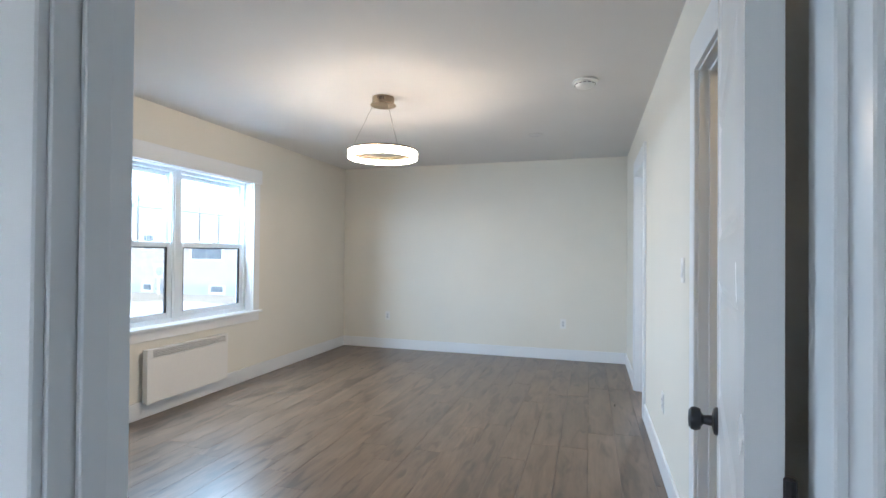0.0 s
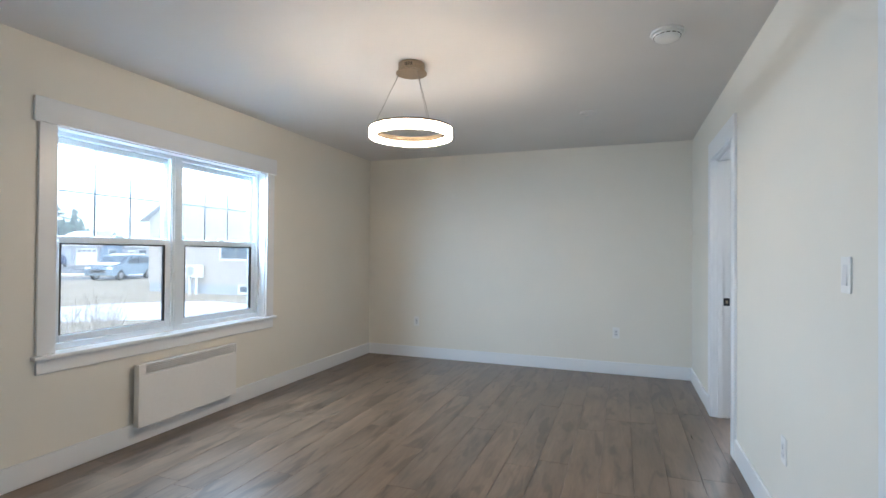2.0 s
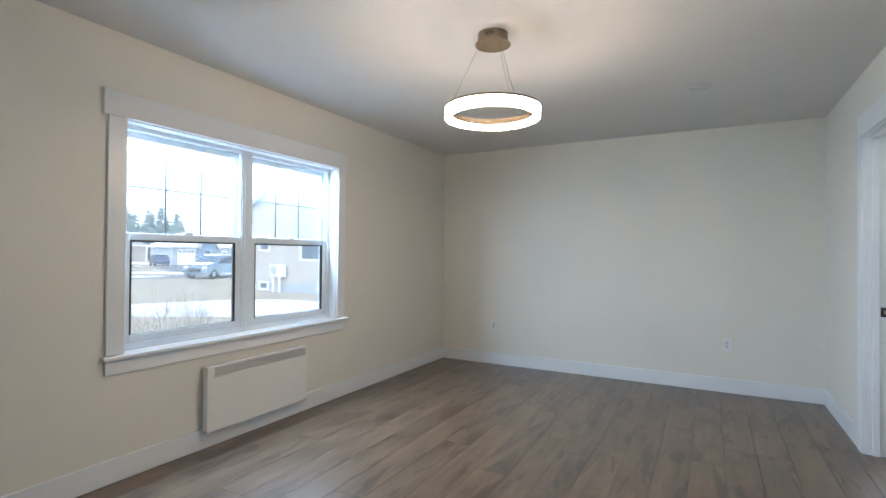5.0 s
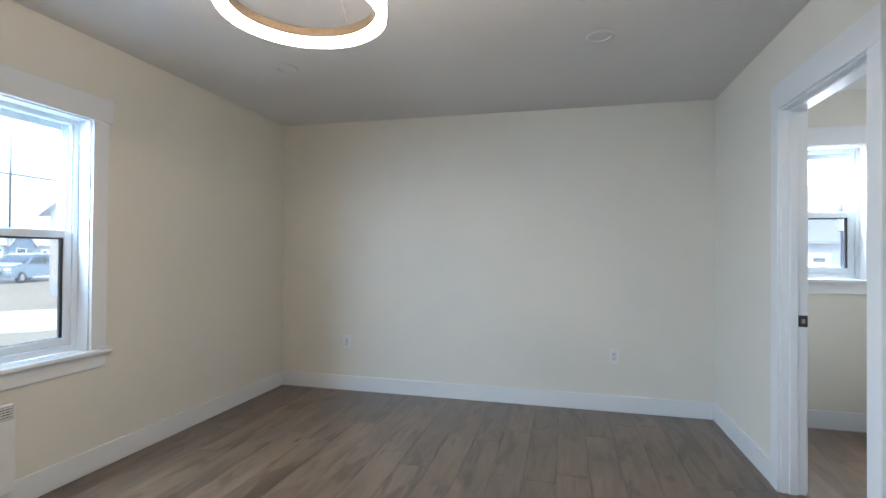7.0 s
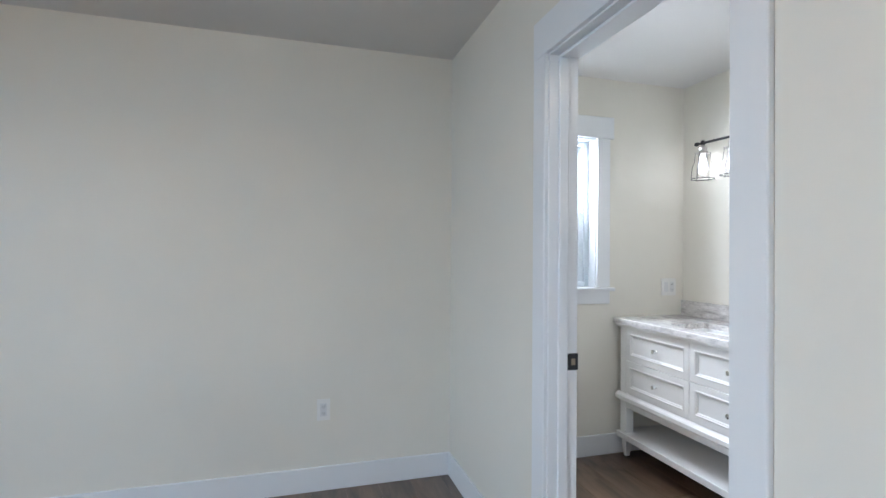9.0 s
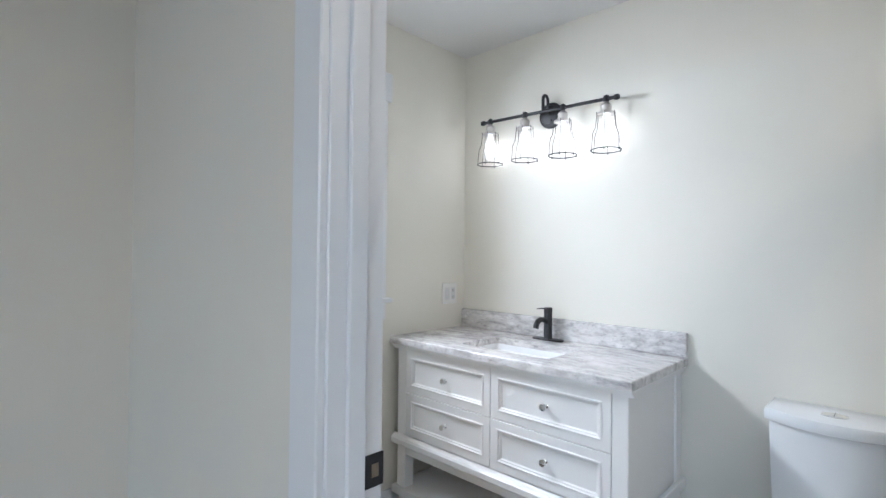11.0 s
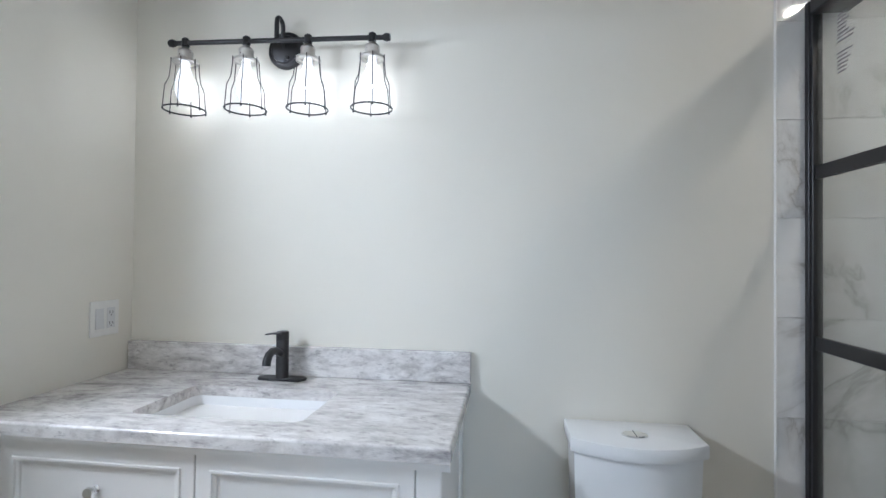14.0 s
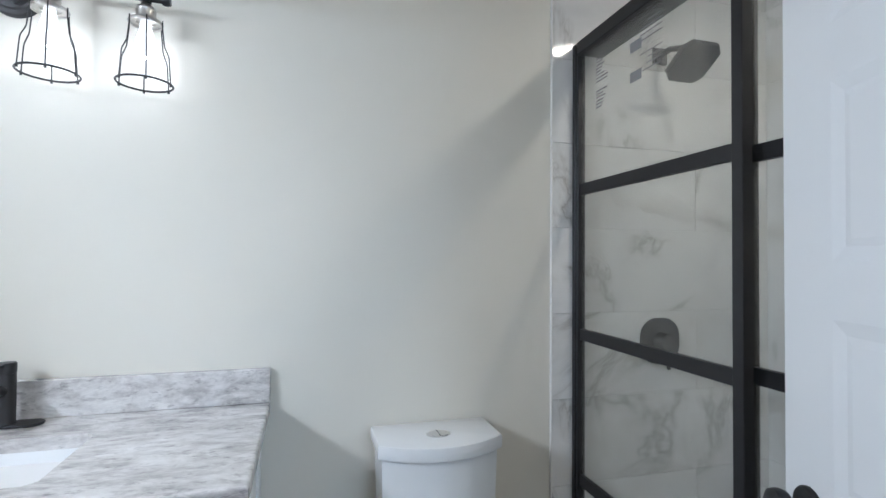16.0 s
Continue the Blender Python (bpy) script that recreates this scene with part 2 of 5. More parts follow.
LAWN = ground_mat()
SNOW = plain("old_snow", (0.8, 0.82, 0.84), 0.8, 0, 0.06, 2.0, 0.4)
ROAD = plain("asphalt_grey", (0.2, 0.2, 0.205), 0.9, 0, 0.2, 6, 0.5)
SIDING = plain("cream_siding", (0.42, 0.39, 0.35), 0.7, 0, 0.06, 3)
GREYSIDE = plain("grey_siding", (0.36, 0.37, 0.42), 0.7, 0, 0.08, 3)
TANSIDE = plain("tan_siding", (0.34, 0.31, 0.27), 0.7, 0, 0.08, 3)
WHITESIDE = plain("white_siding", (0.78, 0.78, 0.78), 0.7, 0, 0.05, 3)
BLUESIDE = plain("blue_grey_siding", (0.36, 0.39, 0.43), 0.7, 0, 0.08, 3)
PORCHBLUE = plain("slate_blue_siding", (0.2, 0.27, 0.36), 0.7, 0, 0.08, 3)
BINGREEN = plain("bin_green_plastic", (0.12, 0.33, 0.24), 0.5, 0, 0.08, 3)
CONCRETE = plain("blue_grey_concrete", (0.36, 0.39, 0.42), 0.9, 0, 0.12, 4, 0.3)
SHINGLE = plain("grey_shingle", (0.36, 0.36, 0.37), 0.9, 0, 0.25, 8, 0.6)
FARGLASS = plain("far_window_glass", (0.1, 0.14, 0.18), 0.12, 0, 0.2, 2, 0)
# blue-grey paint made paler, to put distant haze into its colour
CARBLUE = plain("car_paint_blue_grey", (0.24, 0.31, 0.38), 0.2, 0.4, 0.05, 2, 0)
CARDARK = plain("car_paint_dark_blue", (0.1, 0.12, 0.19), 0.2, 0.4, 0.05, 2, 0)
CARWHITE = plain("car_paint_white", (0.75, 0.76, 0.78), 0.2, 0.1, 0.05, 2, 0)
RUBBER = plain("tyre_rubber", (0.02, 0.02, 0.02), 0.8)
RIM = plain("alloy_rim", (0.5, 0.5, 0.52), 0.3, 1.0)
# needle green lightened beyond its own tone to imitate haze
NEEDLE = plain("conifer_green_hazed", (0.15, 0.2, 0.15), 0.9, 0, 0.4, 1.5, 0)
BARK = plain("bark_brown", (0.12, 0.09, 0.07), 0.95, 0, 0.3, 8, 0.5)
TWIG = plain("dry_twig", (0.45, 0.39, 0.3), 0.9, 0, 0.3, 8, 0)

# ---- mesh helpers ----


def link_mesh(name, bm, material, smooth=False):
    me = bpy.data.meshes.new(name)
    bm.to_mesh(me)
    bm.free()
    for mm in material if isinstance(material, (list, tuple)) else (material,):
        me.materials.append(mm)
    if smooth:
        for poly in me.polygons:
            poly.use_smooth = True
        me.set_sharp_from_angle(angle=radians(35))
    return new(name, me)


def part(name, bm, material, parent, label="", smooth=False):
    ob = link_mesh(name, bm, material, smooth)
    ob.parent = parent
    ob.matrix_parent_inverse = parent.matrix_basis.inverted()
    if label:
        ob["label"] = label
    return ob


def thing(name, at, label, category, group="", kind=""):
    ob = new(name)
    ob.empty_display_size = 0.1
    ob.matrix_basis = pose(*at)
    return tagged(ob, label, category, group, kind)


def box(bm, x0, x1, y0, y1, z0, z1, bevel=0.0, seg=1):
    g = bmesh.ops.create_cube(bm, size=1)
    vs = g["verts"]
    for v in vs:
        v.co = Vector((x0 + (v.co.x + 0.5) * (x1 - x0), y0 + (v.co.y + 0.5) * (y1 - y0), z0 + (v.co.z + 0.5) * (z1 - z0)))
    if bevel:
        es = list({e for v in vs for e in v.link_edges})
        bmesh.ops.bevel(bm, geom=es, offset=bevel, segments=seg, affect="EDGES", profile=0.5)
    return bm


def boxes(rows, bevel=0.0, seg=1):
    bm = bmesh.new()
    for r in rows:
        box(bm, *r, bevel=bevel, seg=seg)
    return bm


def turned(profile, steps=32, at=(0, 0, 0), axis="z", bm=None):
    """A body of revolution; profile rows are (radius, height)."""
    bm = bm or bmesh.new()
    rings = []
    for r, h in profile:
        ring = []
        for k in range(steps):
            a = 2 * math.pi * k / steps
            u, v = r * math.cos(a), r * math.sin(a)
            co = {"z": (u, v, h), "x": (h, u, v), "y": (v, h, u)}[axis]
            ring.append(bm.verts.new(Vector(at) + Vector(co)))
        rings.append(ring)
    for a, b in zip(rings, rings[1:]):
        for k in range(steps):
            bm.faces.new((a[k], a[(k + 1) % steps], b[(k + 1) % steps], b[k]))
    if profile[0] != profile[-1]:
        bm.faces.new(rings[0][::-1])
        bm.faces.new(rings[-1])
    else:
        bmesh.ops.remove_doubles(bm, verts=rings[0] + rings[-1], dist=1e-6)
    bmesh.ops.recalc_face_normals(bm, faces=bm.faces)
    return bm


def tube(points, radius, steps=10, closed=False, bm=None):
    """A round bar along points; radius may be one number or one for each point."""
    bm = bm or bmesh.new()
    pts = [Vector(p) for p in points]
    n = len(pts)
    rad = radius if isinstance(radius, (list, tuple)) else [radius] * n
    rings, side = [], None
    for k, p in enumerate(pts):
        a, b = (pts[(k - 1) % n], pts[(k + 1) % n]) if closed else (pts[max(k - 1, 0)], pts[min(k + 1, n - 1)])
        d = (b - a).normalized()
        if side is None:
            side = d.orthogonal().normalized()
        side = (side - d * side.dot(d)).normalized()
        up = d.cross(side)
        rings.append([bm.verts.new(p + rad[k] * (math.cos(2 * math.pi * j / steps) * side + math.sin(2 * math.pi * j / steps) * up)) for j in range(steps)])
    for a, b in list(zip(rings, rings[1:])) + ([(rings[-1], rings[0])] if closed else []):
        for j in range(steps):
            bm.faces.new((a[j], a[(j + 1) % steps], b[(j + 1) % steps], b[j]))
    if not closed:
        bm.faces.new(rings[0][::-1])
        bm.faces.new(rings[-1])
    bmesh.ops.recalc_face_normals(bm, faces=bm.faces)
    return bm


def prism(outline, lo, hi, axis="z", bm=None, bevel=0.0):
    """An outline of (u, v) pairs drawn out along an axis from lo to hi."""
    bm = bm or bmesh.new()

    def at(u, v, h):
        return {"z": (u, v, h), "x": (h, u, v), "y": (u, h, v)}[axis]
    a = [bm.verts.new(at(u, v, lo)) for u, v in outline]
    b = [bm.verts.new(at(u, v, hi)) for u, v in outline]
    fs = [bm.faces.new(a), bm.faces.new(b)]
    for k in range(len(a)):
        j = (k + 1) % len(a)
        fs.append(bm.faces.new((a[k], a[j], b[j], b[k])))
    bmesh.ops.recalc_face_normals(bm, faces=fs)
    if bevel:
        es = list({e for f in fs[:2] for e in f.edges})
        bmesh.ops.bevel(bm, geom=es, offset=bevel, segments=2, affect="EDGES", profile=0.5)
    return bm


def structure(name, bm, material, label, category, smooth=False):
    return tagged(link_mesh(name, bm, material, smooth), label, category, kind="structure")


# ---- plan (metres) ----
XW, XE, XB, XV = -2.90, 0.79, 0.905, 2.465
YS, YN, YH = 0.870, 6.38, 0.753
H = 2.44
DOOR_H = 2.034
HX0, HX1, HY = -1.3, 1.45, -1.5
EN0, EN1 = -0.320, 0.606
CL0, CL1 = 1.66, 2.455
BD0, BD1 = 4.418, 5.225
YC, SHY0 = 3.18, 3.295
BW = (2.706, 4.449, 0.666, 1.982)
TW = (1.10, 1.777, 1.060, 2.050)

# ---- walls, floor slab, ceiling ----
structure("floor", boxes([(XW - 0.2, 2.7, HY - 0.15, YN + 0.2, -0.25, -0.0085)]), SUBFLOOR, "dark subfloor under grey-brown vinyl planks", "floor")
structure("ceiling", boxes([(XW - 0.2, 2.7, HY - 0.15, YN + 0.2, H, H + 0.12)]), CEIL, "flat white painted plasterboard ceiling", "ceiling")
structure("wall_west", boxes([(XW - 0.18, XW, YH, BW[0], 0, H), (XW - 0.18, XW, BW[1], YN, 0, H), (XW - 0.18, XW, BW[0], BW[1], 0, BW[2]), (XW - 0.18, XW, BW[0], BW[1], BW[3], H)]), WALL, "cream painted wall with a wide double window", "wall")
structure("wall_north", boxes([(XW - 0.18, TW[0], YN, YN + 0.18, 0, H), (TW[1], XV + 0.115, YN, YN + 0.18, 0, H), (TW[0], TW[1], YN, YN + 0.18, 0, TW[2]), (TW[0], TW[1], YN, YN + 0.18, TW[3], H)]), WALL, "cream painted outer wall with a small bathroom window", "wall")
structure("wall_east", boxes([(XE, XB, YS, CL0, 0, H), (XE, XB, CL1, BD0, 0, H), (XE, XB, BD1, YN, 0, H), (XE, XB, CL0, CL1, DOOR_H, H), (XE, XB, BD0, BD1, DOOR_H, H)]), WALL, "cream painted partition with two door openings", "wall")
structure("wall_south", boxes([(XW, EN0, YH, YS, 0, H), (EN1, XV + 0.115, YH, YS, 0, H), (EN0, EN1, YH, YS, DOOR_H, H)]), WALL, "cream painted partition with the bedroom entry", "wall")
structure("wall_vanity", boxes([(XV, XV + 0.115, YS, YN, 0, H)]), WALL, "cream painted wall behind vanity and toilet", "wall")
structure("wall_closet", boxes([(XB, XV, YC, SHY0, 0, H)]), WALL, "cream painted wall between closet and shower", "wall")
structure("wall_hall_west", boxes([(HX0 - 0.1, HX0, HY, YH, 0, H)]), WALL, "cream painted hall wall", "wall")
structure("wall_hall_east", boxes([(HX1, HX1 + 0.1, HY, YH, 0, H)]), WALL, "cream painted hall wall", "wall")
# unseen hall wall; its opening is added to let daylight onto the entry
structure("wall_hall_south", boxes([(HX0 - 0.1, -1.1, HY - 0.12, HY, 0, H), (-0.3, HX1 + 0.1, HY - 0.12, HY, 0, H), (-1.1, -0.3, HY - 0.12, HY, 0, 0.9), (-1.1, -0.3, HY - 0.12, HY, 2.05, H)]), WALL, "cream painted hall wall with an added opening for daylight", "wall")

# ---- baseboards ----


def baseboard(x0, x1, y0, y1):
    structure("baseboard", boxes([(x0, x1, y0, y1, 0.0, 0.13)], 0.0025), TRIM, "white painted flat baseboard", "baseboard")


CW = 0.076
T = 0.014
baseboard(XW, XW + T, YS + T, YN - T)
baseboard(XW, XE, YN - T, YN)
baseboard(XE - T, XE, BD1 + CW, YN - T)
baseboard(XE - T, XE, CL1 + CW, BD0 - CW)
baseboard(XE - T, XE, YS + T, CL0 - CW)
baseboard(XW, EN0 - CW, YS, YS + T)
baseboard(XB, XV, YN - T, YN)
baseboard(XB, XB + T, BD1 + CW, YN - T)
baseboard(XV - T, XV, 4.25, YN - T)
baseboard(HX0, EN0 - CW, YH - T, YH)
baseboard(EN1 + CW, HX1, YH - T, YH)

# ---- doors ----


def frame_parts(door, axis, lo, hi, a, b, faces, stop_at):
    """Jambs, stops and flat casings with a taller head in the same plane. The wall runs from a to b across; faces: casing signs."""
    def bx(u0, u1, w0, w1, z0, z1, bevel=0.002):
        r = (w0, w1, u0, u1, z0, z1) if axis == "y" else (u0, u1, w0, w1, z0, z1)
        return boxes([r], bevel)
    e = 0.002
    part("jamb", bx(lo - 0.001, lo + 0.018, a - e, b + e, 0, DOOR_H), TRIM, door)
    part("jamb", bx(hi - 0.018, hi + 0.001, a - e, b + e, 0, DOOR_H), TRIM, door)
    part("head_jamb", bx(lo + 0.018, hi - 0.018, a - e, b + e, DOOR_H - 0.018, DOOR_H), TRIM, door)
    s0, s1 = stop_at
    part("stop", bx(lo + 0.018, lo + 0.029, s0, s1, 0, DOOR_H - 0.018), TRIM, door)
    part("stop", bx(hi - 0.029, hi - 0.018, s0, s1, 0, DOOR_H - 0.018), TRIM, door)
    part("head_stop", bx(lo + 0.029, hi - 0.029, s0, s1, DOOR_H - 0.029, DOOR_H - 0.018), TRIM, door)
    for w, s in faces:
        w0, w1 = sorted((w, w + s * 0.018))
        h0, h1 = sorted((w, w + s * 0.018))
        rv = 0.012 if w == a else -0.008
        part("casing", bx(lo - CW, lo + rv, w0, w1, 0, DOOR_H - 0.012, 0.003), TRIM, door)
        part("casing", bx(hi - rv, hi + CW, w0, w1, 0, DOOR_H - 0.012, 0.003), TRIM, door)
        part("head_casing", bx(lo - CW, hi + CW, h0, h1, DOOR_H - 0.0119, DOOR_H + 0.125, 0.001), TRIM, door)


def strike(door, x, y, z, s):
    """A black strike plate let into a jamb face at y; s: towards the opening."""
    p = part("strike_plate", boxes([(x - 0.021, x + 0.021, *sorted((y, y + s * 0.003)), z - 0.03, z + 0.03)], 0.0008), BLACK, door, "black metal strike plate")
    part("latch_hole", boxes([(x - 0.007, x + 0.009, *sorted((y + s * 0.0031, y + s * 0.0036)), z - 0.012, z + 0.012)]), BRONZE, p)


def leaf_mesh(width, height, thick):
    """A moulded five-panel leaf in its own frame: x along the width from the hinge, y through the thickness."""
    bm = bmesh.new()
    st = 0.115
    box(bm, 0, width, 0.006, thick - 0.006, 0, height)
    rows = [(0.19 + 0.37 * k, 0.47 + 0.37 * k) for k in range(4)] + [(1.67, height - 0.1)]
    panels = [(st, width - st, z0, z1) for z0, z1 in rows]
    gaps = [0.0] + [z for r in rows for z in r] + [height]
    cells = [(0, st, 0, height), (width - st, width, 0, height)] + [(st, width - st, gaps[k], gaps[k + 1]) for k in range(0, len(gaps), 2)]
    for f0, f1 in ((0.0, 0.006), (thick - 0.006, thick)):
        for u0, u1, z0, z1 in cells:
            box(bm, u0, u1, f0, f1, z0, z1)
        for u0, u1, z0, z1 in panels:
            outer = 0.0 if f0 == 0 else thick
            inner = 0.006 if f0 == 0 else thick - 0.006
            mid = (outer + inner) / 2
            steps = [(0.0, outer), (0.012, mid), (0.022, inner - (inner - outer) * 0.15), (0.034, mid), (0.055, mid)]
            prev = None
            for d, y in steps:
                ring = [bm.verts.new((u, y, z)) for u, z in ((u0 + d, z0 + d), (u1 - d, z0 + d), (u1 - d, z1 - d), (u0 + d, z1 - d))]
                if prev:
                    for k in range(4):
                        j = (k + 1) % 4
                        bm.faces.new((prev[k], prev[j], ring[j], ring[k]))
                prev = ring
            bm.faces.new(prev)
    bmesh.ops.recalc_face_normals(bm, faces=bm.faces)
    return bm


def add_leaf(door, hinge, angle, width, height, thick, knob_z):
    m = pose(hinge[0], hinge[1], 0.008, 0, 0, angle)
    bm = leaf_mesh(width, height, thick)
    bm.transform(m)
    leaf = part("leaf", bm, DOORP, door, "white moulded five-panel door leaf standing open")
    for s, y in ((-1, 0.0), (1, thick)):
        kb = turned([(0.001, 0), (0.033, 0.0), (0.033, 0.005), (0.03, 0.009), (0.013, 0.013), (0.011, 0.03), (0.014, 0.034), (0.025, 0.038), (0.0285, 0.048), (0.027, 0.058), (0.019, 0.064), (0.001, 0.065)], 28, axis="y")
        kb.transform(m @ pose(width - 0.062, y, knob_z - 0.008) @ Matrix.Diagonal((1, s, 1, 1)))
        bmesh.ops.recalc_face_normals(kb, faces=kb.faces)
        part("door_knob", kb, BLACK, leaf, "matt black round door knob", True)
    for z in (0.2, 1.0, 1.78):
        hb = tube([(-0.004, -0.004, z - 0.045), (-0.004, -0.004, z + 0.045)], 0.006, 8)
        hb.transform(m)
        part("hinge", hb, BLACK, leaf)
    lb = boxes([(width - 0.0005, width + 0.0012, thick / 2 - 0.012, thick / 2 + 0.012, knob_z - 0.037, knob_z + 0.02)])
    lb.transform(m)
    part("latch_plate", lb, BLACK, leaf)


door1 = thing("door_1", (EN0, YS, 0), "open white bedroom door in a white frame", "door", kind="structure")
frame_parts(door1, "x", EN0, EN1, YH, YS, ((YH, -1), (YS, 1)), (YH + 0.035, YH + 0.075))
add_leaf(door1, (0.5644, 0.861), 79.1, 0.831, 1.99, 0.035, 0.872)
door2 = thing("door_2", (XE, CL0, 0), "white closet doorway with black strike plate", "door", kind="structure")
frame_parts(door2, "y", CL0, CL1, XE, XB, ((XE, -1), (XB, 1)), (XE + 0.035, XE + 0.072))
strike(door2, 0.885, CL1 - 0.018, 0.905, -1)
door3 = thing("door_3", (XE, BD0, 0), "open white bathroom door with black knob", "door", kind="structure")
frame_parts(door3, "y", BD0, BD1, XE, XB, ((XE, -1), (XB, 1)), (XE + 0.035, XE + 0.072))
strike(door3, 0.888, BD1 - 0.018, 0.905, -1)
add_leaf(door3, (0.93, 4.44), -19.0, 0.711, 1.99, 0.035, 0.905)

# ---- windows ----


def sash(win, place, u0, u1, z0, z1, d0, d1, stile, cols, rows, name):
    """One sash with its pane; place(u0, u1, d0, d1, z0, z1) gives box bounds."""
    s = stile
    sb = boxes([place(u0, u0 + s, d0, d1, z0, z1), place(u1 - s, u1, d0, d1, z0, z1), place(u0 + s, u1 - s, d0, d1, z0, z0 + s), place(u0 + s, u1 - s, d0, d1, z1 - s, z1)], 0.0025)
    sh = part(name, sb, VINYLW, win)
    g = 0.014 if rows == 1 else 0.005
    dm = (d0 + d1) / 2
    gk = boxes([place(u0 + s, u0 + s + g, dm - 0.008, dm + 0.008, z0 + s, z1 - s), place(u1 - s - g, u1 - s, dm - 0.008, dm + 0.008, z0 + s, z1 - s), place(u0 + s + g, u1 - s - g, dm - 0.008, dm + 0.008, z0 + s, z0 + s + 0.003), place(u0 + s + g, u1 - s - g, dm - 0.008, dm + 0.008, z1 - s - g * 0.7, z1 - s)])
    part("gasket", gk, GASKET if rows == 1 else VINYLW, sh)
    pn = part("pane", boxes([place(u0 + s, u1 - s, dm - 0.002, dm + 0.002, z0 + s, z1 - s)]), PANE, sh, "clear glass pane")
    pn.visible_shadow = False
    w = 0.0055
    for k in range(1, cols):
        u = u0 + s + (u1 - u0 - 2 * s) * k / cols
        part("muntin", boxes([place(u - w, u + w, dm + 0.003, dm + 0.008, z0 + s, z1 - s)]), GRILLE, sh)
    for k in range(1, rows):
        z = z0 + s + (z1 - z0 - 2 * s) * k / rows
        part("muntin", boxes([place(u0 + s, u1 - s, dm + 0.0085, dm + 0.0125, z - w, z + w)]), GRILLE, sh)


def window(name, label, place, u0, u1, z0, z1, units, mid, cols, depth_wall):
    """place maps (along, depth into the wall) to world; depth 0 is the room face, positive outwards."""
    p0 = place(u0, u0, 0, 0, z0, z0)
    win = thing(name, (p0[0], p0[2], z0), label, "window", kind="structure")
    cw, e = 0.092, 0.001
    part("casing", boxes([place(u0 - cw, u0 + 0.004, -0.018, 0, z0 + 0.022, z1 - 0.004)], 0.003), TRIM, win)
    part("casing", boxes([place(u1 - 0.004, u1 + cw, -0.018, 0, z0 + 0.022, z1 - 0.004)], 0.003), TRIM, win)
    part("head_casing", boxes([place(u0 - cw - 0.025, u1 + cw + 0.025, -0.023, 0, z1 - 0.004, z1 + 0.135)], 0.003), TRIM, win)
    part("sill", boxes([place(u0 - cw - 0.022, u1 + cw + 0.022, -0.045, 0.0, z0 - 0.002, z0 + 0.02), place(u0 + e, u1 - e, 0.0, 0.082, z0 - 0.002, z0 + 0.02)], 0.004, 2), TRIM, win)
    part("apron", boxes([place(u0 - cw, u1 + cw, -0.016, 0, z0 - 0.085, z0 - 0.002)], 0.003), TRIM, win)
    rv = boxes([place(u0, u0 + 0.012, 0.0, 0.075, z0 + 0.02, z1), place(u1 - 0.012, u1, 0.0, 0.075, z0 + 0.02, z1), place(u0 + 0.012, u1 - 0.012, 0.0, 0.075, z1 - 0.012, z1)], 0.0015)
    part("reveal", rv, TRIM, win)
    span = (u1 - u0) / units
    zb, zt = z0 + 0.022, z1 - 0.002
    for k in range(units):
        a, b = u0 + k * span + 0.003, u0 + (k + 1) * span - 0.003
        f = 0.036
        fb = boxes([place(a, a + f, 0.076, depth_wall, zb, zt), place(b - f, b, 0.076, depth_wall, zb, zt), place(a + f, b - f, 0.076, depth_wall, zt - f, zt), place(a + f, b - f, 0.076, depth_wall, zb, zb + f)], 0.002)
        part("window_frame", fb, VINYLW, win)
        part("channel", boxes([place(a + f, a + f + 0.012, 0.082, 0.09, mid, zt - f), place(b - f - 0.012, b - f, 0.082, 0.09, mid, zt - f)]), VINYLW, win)
        sash(win, place, a + f, b - f, zb + f, mid + 0.02, 0.086, 0.116, 0.042, 1, 1, "lower_sash")
        sash(win, place, a + f, b - f, mid - 0.02, zt - f, 0.12, 0.15, 0.038, cols, 2, "upper_sash")
        um = (a + b) / 2
        part("sash_lock", boxes([place(um - 0.03, um + 0.03, 0.076, 0.1, mid + 0.0205, mid + 0.034)], 0.004, 2), VINYLW, win)
    if units > 1:
        um = (u0 + u1) / 2
        part("mullion", boxes([place(um - 0.02, um + 0.02, 0.071, 0.0758, zb, zt)], 0.001), VINYLW, win)
    return win


window("window_1", "white double-hung twin window with grilles above", lambda u0, u1, d0, d1, z0, z1: (XW - d1, XW - d0, u0, u1, z0, z1), *BW, 2, 1.335, 3, 0.172)
window("window_2", "white double-hung bathroom window with grille above", lambda u0, u1, d0, d1, z0, z1: (u0, u1, YN + d0, YN + d1, z0, z1), *TW, 1, 1.553, 2, 0.172)

# ---- bedroom things ----


